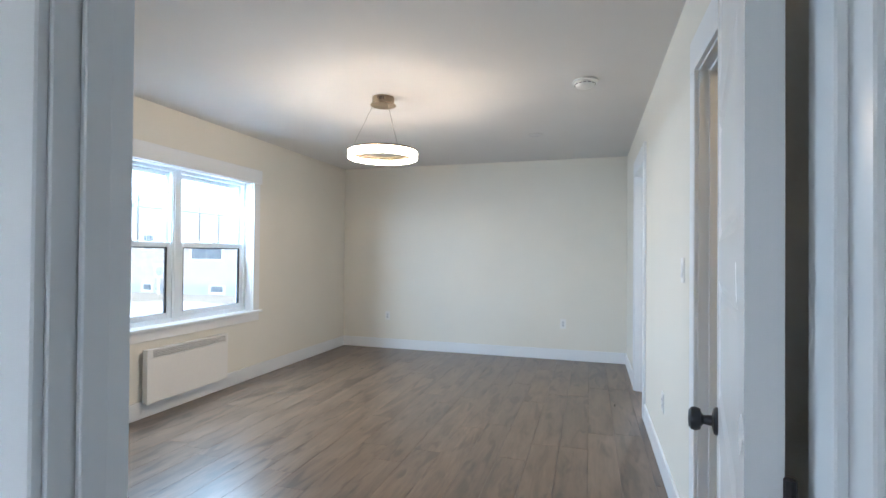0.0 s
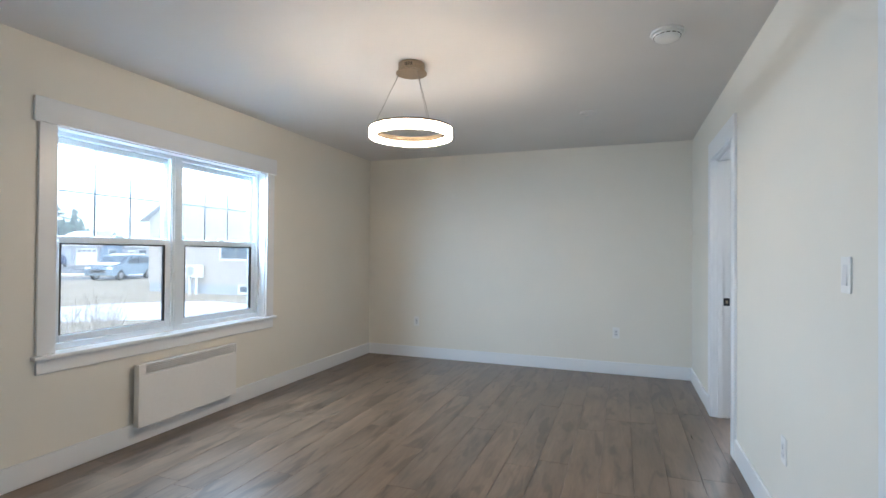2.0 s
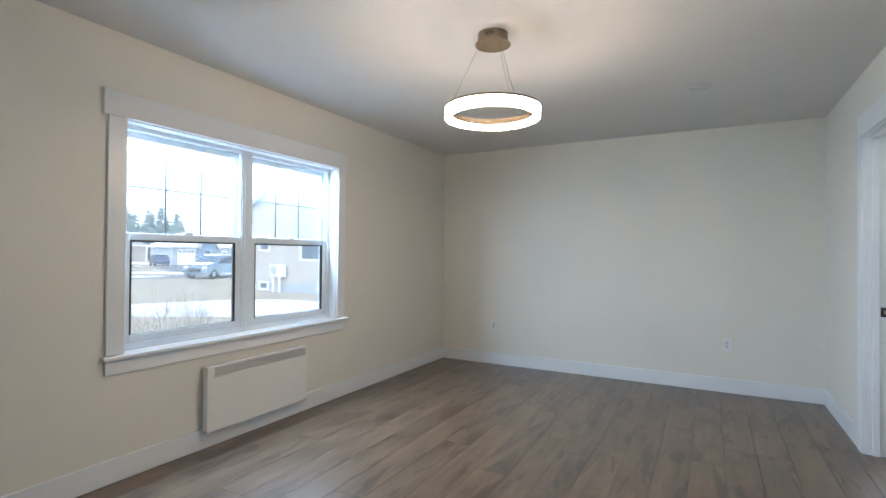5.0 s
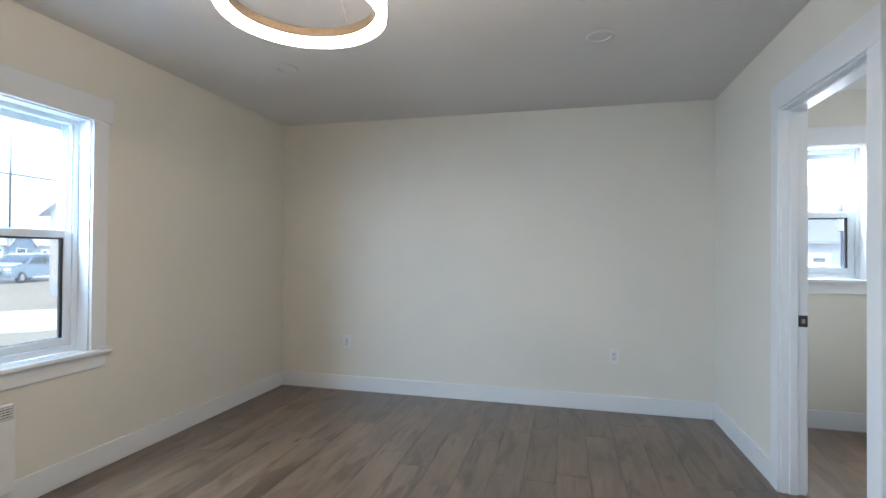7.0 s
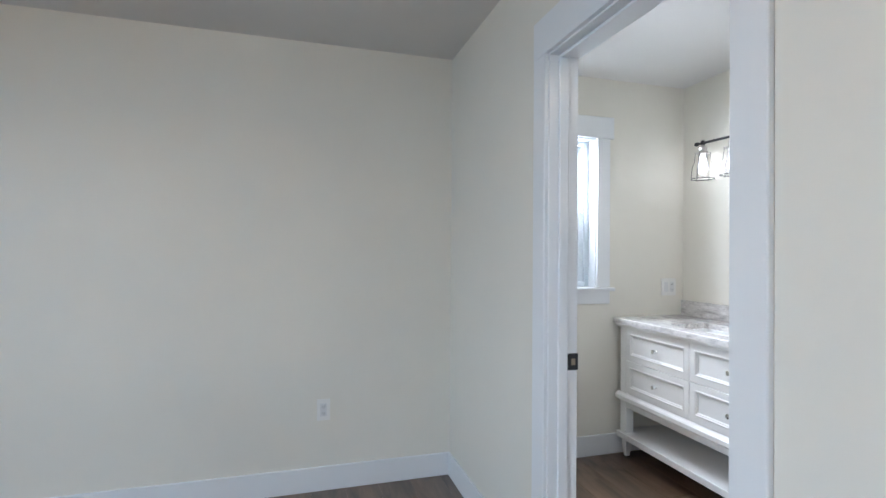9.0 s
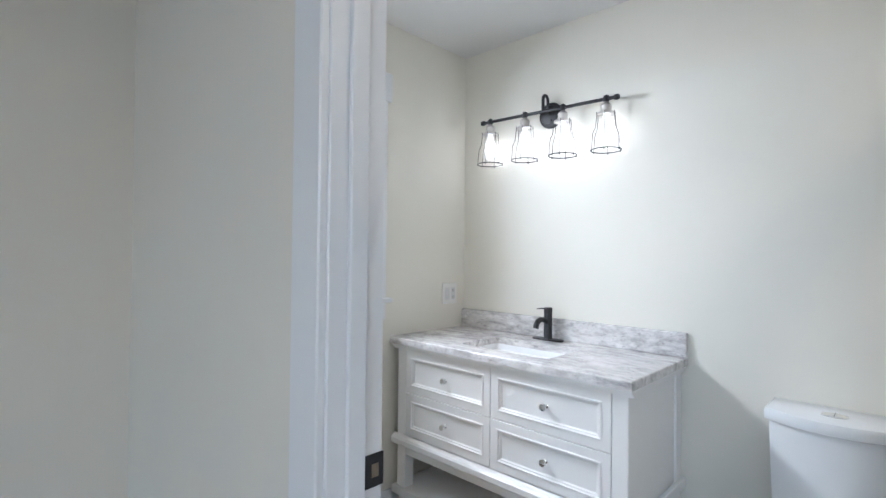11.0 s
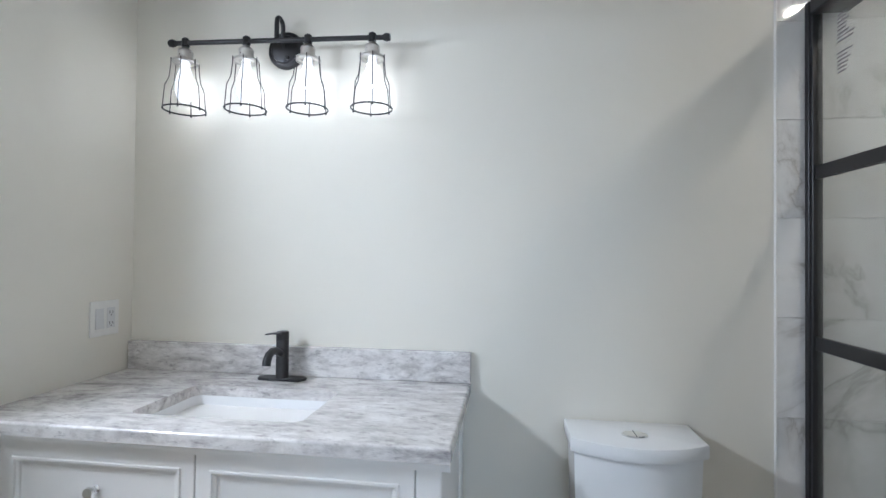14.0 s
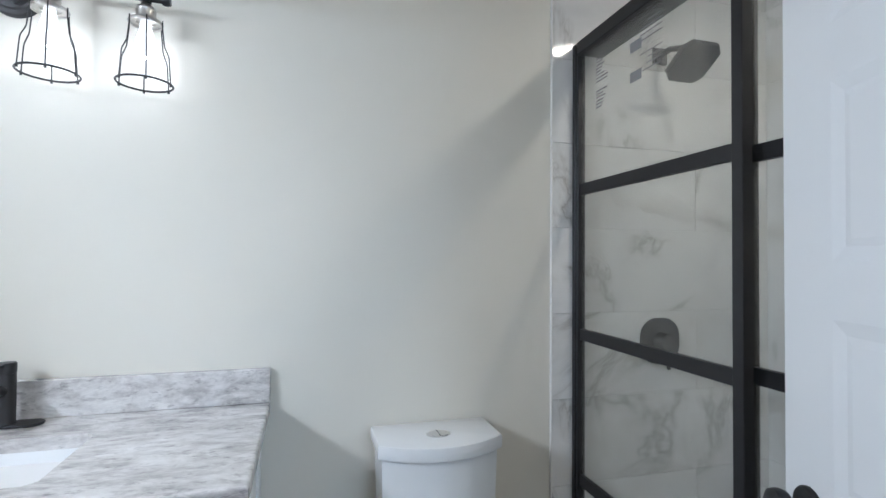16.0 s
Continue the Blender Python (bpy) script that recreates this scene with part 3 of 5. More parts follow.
def ring_pendant():
    cx, cy = -1.11, 3.63
    lamp = thing("pendant_lamp", (cx, cy, H), "lit LED ring pendant with bronze canopy on thin wires", "pendant lamp")
    can = turned([(0.001, H - 0.001), (0.082, H - 0.001), (0.082, H - 0.05), (0.096, H - 0.057), (0.096, H - 0.061), (0.001, H - 0.061)], 48, (cx, cy, 0))
    canopy = part("canopy", can, BRONZE, lamp, "bronze metal canopy", True)
    for k in range(5):
        a = radians(248 + 7 * k)
        vb = boxes([(-0.0025, 0.0025, 0.0818, 0.083, H - 0.035, H - 0.015)])
        vb.transform(pose(cx, cy, 0, 0, 0, math.degrees(a) - 90 + 18))
        part("vent_slot", vb, DARK, canopy)
    z0, z1 = 1.982, 2.042
    ro, ri = 0.256, 0.226
    part("diffuser", turned([(ri, z0 + 0.026), (ri, z0), (ro, z0), (ro, z1 - 0.012), (ro - 0.004, z1 - 0.012), (ro - 0.004, z0 + 0.004), (ri + 0.004, z0 + 0.004), (ri + 0.004, z0 + 0.026), (ri, z0 + 0.026)], 96, (cx, cy, 0)), LED, lamp, "glowing warm-white diffuser band", True)
    part("ring_body", turned([(ri - 0.001, z0 + 0.0265), (ri - 0.001, z1), (ro + 0.001, z1), (ro + 0.001, z1 - 0.0115), (ri + 0.003, z1 - 0.0115), (ri + 0.003, z0 + 0.0265), (ri - 0.001, z0 + 0.0265)], 96, (cx, cy, 0)), BRONZE, lamp, "bronze metal ring channel", True)
    for k in range(3):
        a = radians(200 + 120 * k)
        part("wire", tube([(cx + 0.075 * math.cos(a), cy + 0.075 * math.sin(a), H - 0.06), (cx + 0.238 * math.cos(a), cy + 0.238 * math.sin(a), z1)], 0.0011, 6), WIRE, lamp)


ring_pendant()


def downlight(x, y, lit=False, name="recessed_downlight"):
    d = thing(name, (x, y, H), "lit recessed shower downlight" if lit else "unlit white recessed ceiling downlight", "downlight", "" if lit else "bedroom downlights")
    part("trim_ring", turned([(0.052, H - 0.001), (0.076, H - 0.001), (0.077, H - 0.003), (0.072, H - 0.0075), (0.056, H - 0.009), (0.052, H - 0.005), (0.052, H - 0.001)], 40, (x, y, 0)), DOWNTRIM, d, smooth=True)
    part("lens", turned([(0.001, H - 0.0015), (0.052, H - 0.0015), (0.052, H - 0.004), (0.001, H - 0.0045)], 40, (x, y, 0)), DOWNLED if lit else DOWNTRIM, d, smooth=True)


downlight(-2.16, 2.29)
downlight(-2.08, 5.09)
downlight(-0.139, 5.055)


def smoke_alarm(x, y):
    s = thing("smoke_alarm", (x, y, H), "round white smoke alarm on the ceiling", "smoke alarm")
    part("base", turned([(0.001, H - 0.0005), (0.082, H - 0.0005), (0.084, H - 0.01), (0.081, H - 0.014), (0.001, H - 0.014)], 48, (x, y, 0)), PLASTIC, s, smooth=True)
    part("cover", turned([(0.07, H - 0.0142), (0.068, H - 0.022), (0.058, H - 0.037), (0.05, H - 0.042), (0.001, H - 0.043)], 48, (x, y, 0)), PLASTIC, s, smooth=True)
    for k in range(14):
        b = boxes([(-0.0095, 0.0095, -0.0665, -0.0635, H - 0.0275, H - 0.0235)])
        b.transform(pose(x, y, 0, 0, 0, 360 * k / 14))
        part("vent_slot", b, DARK, s)


smoke_alarm(0.338, 3.67)


def outlet(x, y, z, face, gangs=("outlet",), name="wall_outlet", label="white wall outlet with a plain plate"):
    """face: the way it looks, in degrees of turn about z from -y."""
    w = 0.035 + 0.023 * (len(gangs) - 1)
    o = thing(name, (x, y, z), label, "outlet" if "outlet" in gangs else "light switch", "" if len(gangs) > 1 else "bedroom outlets" if name == "wall_outlet" else "")
    m = pose(x, y, z, 0, 0, face)

    def put(nm, bm, mt):
        bm.transform(m)
        return part(nm, bm, mt, o)
    put("cover_plate", boxes([(-w, w, -0.006, 0, -0.058, 0.058)], 0.002, 2), PLASTIC)
    for k, g in enumerate(gangs):
        c = (k - (len(gangs) - 1) / 2) * 0.046
        if g == "outlet":
            put("socket_face", boxes([(c - 0.017, c + 0.017, -0.0078, -0.006, -0.034, 0.034)], 0.0008), INSERT)
            for zz in (-0.018, 0.018):
                for dx in (-0.006, 0.006):
                    put("slot", boxes([(c + dx - 0.0011, c + dx + 0.0011, -0.0083, -0.0079, zz - 0.004, zz + 0.005)]), DARK)
                put("slot", boxes([(c - 0.002, c + 0.002, -0.0083, -0.0079, zz - 0.011, zz - 0.007)]), DARK)
        else:
            put("rocker", prism([(-0.006, -0.033), (-0.0105, -0.033), (-0.008, 0.0), (-0.0065, 0.033), (-0.006, 0.033)], c - 0.0165, c + 0.0165, "x"), INSERT)


outlet(0.065, YN, 0.437, 0)
outlet(-2.24, YN, 0.437, 0)
outlet(XW, 2.13, 0.41, 90)
outlet(XE, 3.40, 0.416, -90)
outlet(XE, 2.77, 1.208, -90, ("switch",), "light_switch", "white rocker light switch beside the closet door")
outlet(2.342, YN, 1.077, 0, ("switch", "outlet"), "switch_outlet", "white double plate with switch and outlet")


def wall_heater():
    x0, x1, y0, y1, z0, z1 = XW, -2.825, 3.175, 4.03, 0.112, 0.525
    h = thing("wall_heater", (x0, (y0 + y1) / 2, z0), "white electric panel heater mounted below the window", "heater")
    part("mount", boxes([(x0, x0 + 0.022, y0 + 0.1, y1 - 0.1, z0 + 0.05, z1 - 0.06)]), HEATER, h)
    part("body", boxes([(x0 + 0.0222, x1 - 0.014, y0 + 0.004, y1 - 0.004, z0 + 0.004, z1 - 0.002)], 0.004, 2), HEATER, h)
    part("front_panel", boxes([(x1 - 0.0138, x1, y0, y1, z0, z1 - 0.072), (x1 - 0.0138, x1, y0, y0 + 0.05, z1 - 0.072, z1), (x1 - 0.0138, x1, y1 - 0.012, y1, z1 - 0.072, z1), (x1 - 0.0138, x1, y0 + 0.05, y1 - 0.012, z1 - 0.01, z1)], 0.002), HEATER, h, "smooth white enamelled front panel")
    gy0, gy1, gz0, gz1 = y0 + 0.05, y1 - 0.012, z1 - 0.072, z1 - 0.01
    part("grille_backing", boxes([(x1 - 0.0136, x1 - 0.012, gy0, gy1, gz0, gz1)]), DARK, h)
    for k in range(5):
        z = gz0 + (k + 0.5) * (gz1 - gz0) / 5
        part("grille_slat", boxes([(x1 - 0.008, x1 - 0.002, gy0, gy1, z - 0.0031, z + 0.0031)]), HEATER, h)
    n = 44
    ribs = boxes([(x1 - 0.0115, x1 - 0.0085, gy0 + (k + 0.5) * (gy1 - gy0) / n - 0.0014, gy0 + (k + 0.5) * (gy1 - gy0) / n + 0.0014, gz0, gz1) for k in range(n)])
    tagged(part("grille_ribs", ribs, HEATER, h), kind="stuff")


wall_heater()

# ---- closet ----
shelf = thing("closet_shelf", (1.6, YC, 1.68), "white closet shelf with hanging rod below", "shelf")
part("board", boxes([(XB, XV, YC - 0.44, YC, 1.622, 1.641)], 0.002), TRIM, shelf)
part("cleat", boxes([(XB, XV, YC - 0.016, YC, 1.53, 1.6218)], 0.002), TRIM, shelf)
part("cleat", boxes([(XB, XB + 0.016, YC - 0.44, YC - 0.0165, 1.53, 1.6218)], 0.002), TRIM, shelf)
part("rod", tube([(XB + 0.016, YC - 0.3, 1.56), (XV, YC - 0.3, 1.56)], 0.016, 14), TRIM, shelf, smooth=True)
cl = thing("closet_lamp", (1.6, 2.0, H), "lit warm closet ceiling lamp", "ceiling lamp")
part("holder", turned([(0.001, H - 0.0005), (0.055, H - 0.0005), (0.05, H - 0.025), (0.025, H - 0.04), (0.001, H - 0.04)], 28, (1.6, 2.0, 0)), PLASTIC, cl, smooth=True)
part("bulb", turned([(0.001, H - 0.0402), (0.014, H - 0.0405), (0.016, H - 0.06), (0.03, H - 0.09), (0.026, H - 0.115), (0.001, H - 0.125)], 20, (1.6, 2.0, 0)), CLOSETLED, cl, smooth=True)
baseboard(XB, XV, YC - T, YC)

# ---- bathroom: vanity ----


def drawer_front(bm, x, y0, y1, z0, z1):
    """A framed front at x (looking to -x) with a stepped moulding round a sunk panel."""
    rows = [(0.0, 0.0), (0.0, -0.019), (0.0015, -0.0205), (0.034, -0.0205), (0.036, -0.0235), (0.041, -0.0235), (0.043, -0.019), (0.05, -0.0165), (0.052, -0.0125), (0.056, -0.0115)]
    prev = None
    for d, dx in rows:
        ring = [bm.verts.new((x + dx, y, z)) for y, z in ((y0 + d, z0 + d), (y1 - d, z0 + d), (y1 - d, z1 - d), (y0 + d, z1 - d))]
        if prev:
            for k in range(4):
                j = (k + 1) % 4
                bm.faces.new((prev[k], prev[j], ring[j], ring[k]))
        prev = ring
    bm.faces.new(prev)
    bmesh.ops.recalc_face_normals(bm, faces=bm.faces)
    return bm


def vanity():
    y0, y1, xf, xb = 5.182, 6.342, 1.935, XV - 0.012
    v = thing("vanity_cabinet", (2.2, (y0 + y1) / 2, 0), "white painted vanity with four drawers and open shelf", "vanity")
    lw = 0.058
    for ya in (y0, y1 - lw):
        for xa in (xf, xb - lw):
            part("leg", boxes([(xa, xa + lw, ya, ya + lw, 0.118, 0.84)], 0.003), CABINET, v)
            ft = turned([(0.018, 0.0), (0.019, 0.01), (0.029, 0.06), (0.029, 0.118)], 4, (xa + lw / 2, ya + lw / 2, 0))
            part("foot", prism([(xa + 0.012, ya + 0.012), (xa + lw - 0.012, ya + 0.012), (xa + lw - 0.012, ya + lw - 0.012), (xa + 0.012, ya + lw - 0.012)], 0.0, 0.0035), BLACK, v)
            ft.transform(Matrix.Translation((xa + lw / 2, ya + lw / 2, 0.0037)) @ Matrix.Rotation(radians(45), 4, "Z") @ Matrix.Translation((-xa - lw / 2, -ya - lw / 2, 0)))
            for q in ft.verts:
                q.co.z = min(q.co.z, 0.1178)
            part("tapered_foot", ft, CABINET, v)
    part("side_panel", boxes([(xf + lw, xb - lw, y0 + 0.008, y0 + 0.026, 0.36, 0.84)]), CABINET, v)
    part("side_panel", boxes([(xf + lw, xb - lw, y1 - 0.026, y1 - 0.008, 0.36, 0.84)]), CABINET, v)
    part("back_panel", boxes([(xb - 0.012, xb, y0 + lw, y1 - lw, 0.36, 0.84)]), CABINET, v)
    part("carcass", boxes([(xf + 0.02, xb - 0.0125, y0 + 0.0265, y1 - 0.0265, 0.385, 0.827)]), CABINET, v)
    part("base_moulding", prism([(xf - 0.024, 0.37), (xf - 0.024, 0.392), (xf - 0.016, 0.4), (xf - 0.008, 0.404), (xf - 0.0005, 0.412), (xf - 0.0005, 0.36), (xf - 0.012, 0.36)], y0 - 0.02, y1 + 0.02, "y"), CABINET, v)
    part("base_moulding", boxes([(xf - 0.0003, xb, y0 - 0.02, y0 - 0.0005, 0.362, 0.404)], 0.004, 2), CABINET, v)
    part("base_moulding", boxes([(xf - 0.0003, xb, y1 + 0.0005, y1 + 0.02, 0.362, 0.404)], 0.004, 2), CABINET, v)
    part("apron", boxes([(xf + 0.004, xf + 0.022, y0 + lw, y1 - lw, 0.318, 0.384)], 0.002), CABINET, v)
    part("shelf", boxes([(xf - 0.02, xb, y0 - 0.018, y1 + 0.018, 0.119, 0.158)], 0.005, 2), CABINET, v, "white lower open shelf board")
    # stepped cornice under the stone top
    pr = [(-0.001, 0.829), (-0.008, 0.829), (-0.008, 0.8345), (-0.014, 0.836), (-0.014, 0.8415), (-0.024, 0.8435), (-0.024, 0.8535), (-0.001, 0.8535)]
    part("cornice", prism([(xf + a, b) for a, b in pr], y0 - 0.02, y1 + 0.02, "y"), CABINET, v)
    part("cornice", boxes([(xf, xb, y0 - 0.02, y0 - 0.0005, 0.8425, 0.8535), (xf, xb, y0 - 0.012, y0 - 0.0005, 0.829, 0.8425)], 0.002), CABINET, v)
    part("cornice", boxes([(xf, xb, y1 + 0.0005, y1 + 0.02, 0.8425, 0.8535), (xf, xb, y1 + 0.0005, y1 + 0.012, 0.829, 0.8425)], 0.002), CABINET, v)
    part("top_rail", boxes([(xf + 0.003, xf + 0.02, y0 + lw, y1 - lw, 0.8285, 0.853)]), CABINET, v)
    ym = (y0 + y1) / 2
    g = 0.0016
    for ya, yb in ((y0 + lw + g, ym - g), (ym + g, y1 - lw - g)):
        for za, zb in ((0.416, 0.6195), (0.6225, 0.828)):
            dr = part("drawer_front", drawer_front(bmesh.new(), xf + 0.0195, ya, yb, za, zb), CABINET, v, "white drawer front with stepped moulding")
            kb = turned([(0.001, 0), (0.009, 0.0), (0.009, 0.002), (0.005, 0.005), (0.005, 0.013), (0.012, 0.017), (0.0145, 0.022), (0.0125, 0.028), (0.001, 0.03)], 22, axis="x")
            kb.transform(pose(xf + 0.0075, (ya + yb) / 2, (za + zb) / 2) @ Matrix.Diagonal((-1, 1, 1, 1)))
            bmesh.ops.recalc_face_normals(kb, faces=kb.faces)
            part("knob", kb, CHROME, dr, "polished chrome knob", True)
    tx0, ty0, ty1, tz0, tz1 = 1.906, 5.16, 6.376, 0.854, 0.886
    hx0, hx1, hy0, hy1 = 2.012, 2.292, 5.54, 6.005
    top = thing("countertop", (2.2, 5.77, tz0), "grey-white marbled stone vanity top with backsplash", "countertop")
    bm = bmesh.new()
    outer = [(tx0, ty0), (XV - 0.001, ty0), (XV - 0.001, ty1), (tx0, ty1)]
    c = 0.018
    inner = [(hx0 + c, hy0), (hx1 - c, hy0), (hx1, hy0 + c), (hx1, hy1 - c), (hx1 - c, hy1), (hx0 + c, hy1), (hx0, hy1 - c), (hx0, hy0 + c)]
    for z, fl in ((tz0, True), (tz1, False)):
        vo = [bm.verts.new((a, b, z)) for a, b in outer]
        vi = [bm.verts.new((a, b, z)) for a, b in inner]
        fs = [(vo[0], vo[1], vi[1], vi[0]), (vo[1], vi[2], vi[1]), (vo[1], vo[2], vi[3], vi[2]), (vo[2], vi[4], vi[3]), (vo[2], vo[3], vi[5], vi[4]), (vo[3], vi[6], vi[5]), (vo[3], vo[0], vi[7], vi[6]), (vo[0], vi[0], vi[7])]
        for f in fs:
            bm.faces.new(f)
        if fl:
            low = (vo, vi)
        else:
            for a, b in ((low[0], vo), (low[1], vi)):
                for k in range(len(a)):
                    j = (k + 1) % len(a)
                    bm.faces.new((a[k], a[j], b[j], b[k]))
    bmesh.ops.recalc_face_normals(bm, faces=bm.faces)
    es = [e for e in bm.edges if all(q.co.z > tz1 - 1e-4 for q in e.verts) and (all(q.co.x < tx0 + 1e-4 for q in e.verts) or all(q.co.y < ty0 + 1e-4 for q in e.verts))]
    bmesh.ops.bevel(bm, geom=es, offset=0.006, segments=3, affect="EDGES", profile=0.5)
    part("slab", bm, STONE, top, "marbled grey-white stone slab")
    part("backsplash", boxes([(XV - 0.022, XV - 0.001, ty0, ty1, tz1 + 0.0004, 0.985)], 0.002), STONE, top)
    sk = thing("sink", (2.19, 5.78, tz0), "white rectangular undermount ceramic sink", "sink")
    bm = bmesh.new()
    prev = None
    for d, z, c in ((-0.02, tz0 - 0.0005, 0.03), (0.0, tz0 - 0.0005, 0.02), (0.006, tz0 - 0.03, 0.03), (0.018, 0.755, 0.04), (0.04, 0.73, 0.05), (0.12, 0.722, 0.05)):
        a0, a1, b0, b1 = hx0 + d, hx1 - d, hy0 + d, hy1 - d
        ring = []
        for cx, cy, s in ((a1 - c, b1 - c, 0), (a0 + c, b1 - c, 90), (a0 + c, b0 + c, 180), (a1 - c, b0 + c, 270)):
            for k in range(5):
                a = radians(s + 22.5 * k)
                ring.append(bm.verts.new((cx + c * math.cos(a), cy + c * math.sin(a), z)))
        if prev:
            for k in range(len(ring)):
                j = (k + 1) % len(ring)
                bm.faces.new((prev[k], prev[j], ring[j], ring[k]))
        prev = ring
    bm.faces.new(prev)
    bmesh.ops.recalc_face_normals(bm, faces=bm.faces)
    part("bowl", bm, CERAMIC, sk, smooth=True)
    part("drain", turned([(0.001, 0.7225), (0.022, 0.7225), (0.022, 0.7245), (0.018, 0.726), (0.001, 0.7255)], 24, (2.16, 5.78, 0)), BLACK, sk, smooth=True)
    tap = thing("faucet", (2.4, 5.775, tz1), "matt black single-lever sink faucet", "faucet")
    tx, ty = 2.398, 5.775
    pts = []
    for s, sg in ((0.055, 1), (-0.055, -1)):
        for k in range(9):
            a = radians((-90 if sg > 0 else 90) + 22.5 * k)
            pts.append((tx + 0.027 * math.sin(a), ty + s + sg * abs(0.027 * math.cos(a))))
    part("deck_plate", prism(pts, tz1, tz1 + 0.007, bevel=0.002), BLACK, tap)
    part("body", turned([(0.001, tz1 + 0.007), (0.023, tz1 + 0.007), (0.0205, tz1 + 0.011), (0.02, tz1 + 0.128), (0.0195, tz1 + 0.129), (0.0195, tz1 + 0.1305), (0.0205, tz1 + 0.1315), (0.0205, tz1 + 0.154), (0.0185, tz1 + 0.157), (0.001, tz1 + 0.158)], 28, (tx, ty, 0)), BLACK, tap, smooth=True)
    part("spout", tube([(tx - 0.012, ty, tz1 + 0.088), (tx - 0.045, ty, tz1 + 0.102), (tx - 0.072, ty, tz1 + 0.104), (tx - 0.092, ty, tz1 + 0.096), (tx - 0.104, ty, tz1 + 0.08), (tx - 0.107, ty, tz1 + 0.066)], [0.012, 0.012, 0.0125, 0.013, 0.0135, 0.0135], 16), BLACK, tap, smooth=True)
    part("lever", prism([(ty - 0.006, tz1 + 0.150), (ty + 0.02, tz1 + 0.1505), (ty + 0.045, tz1 + 0.147), (ty + 0.045, tz1 + 0.1515), (ty + 0.02, tz1 + 0.156), (ty - 0.006, tz1 + 0.156)], tx - 0.032, tx - 0.016, "x", bevel=0.0015), BLACK, tap)


vanity()


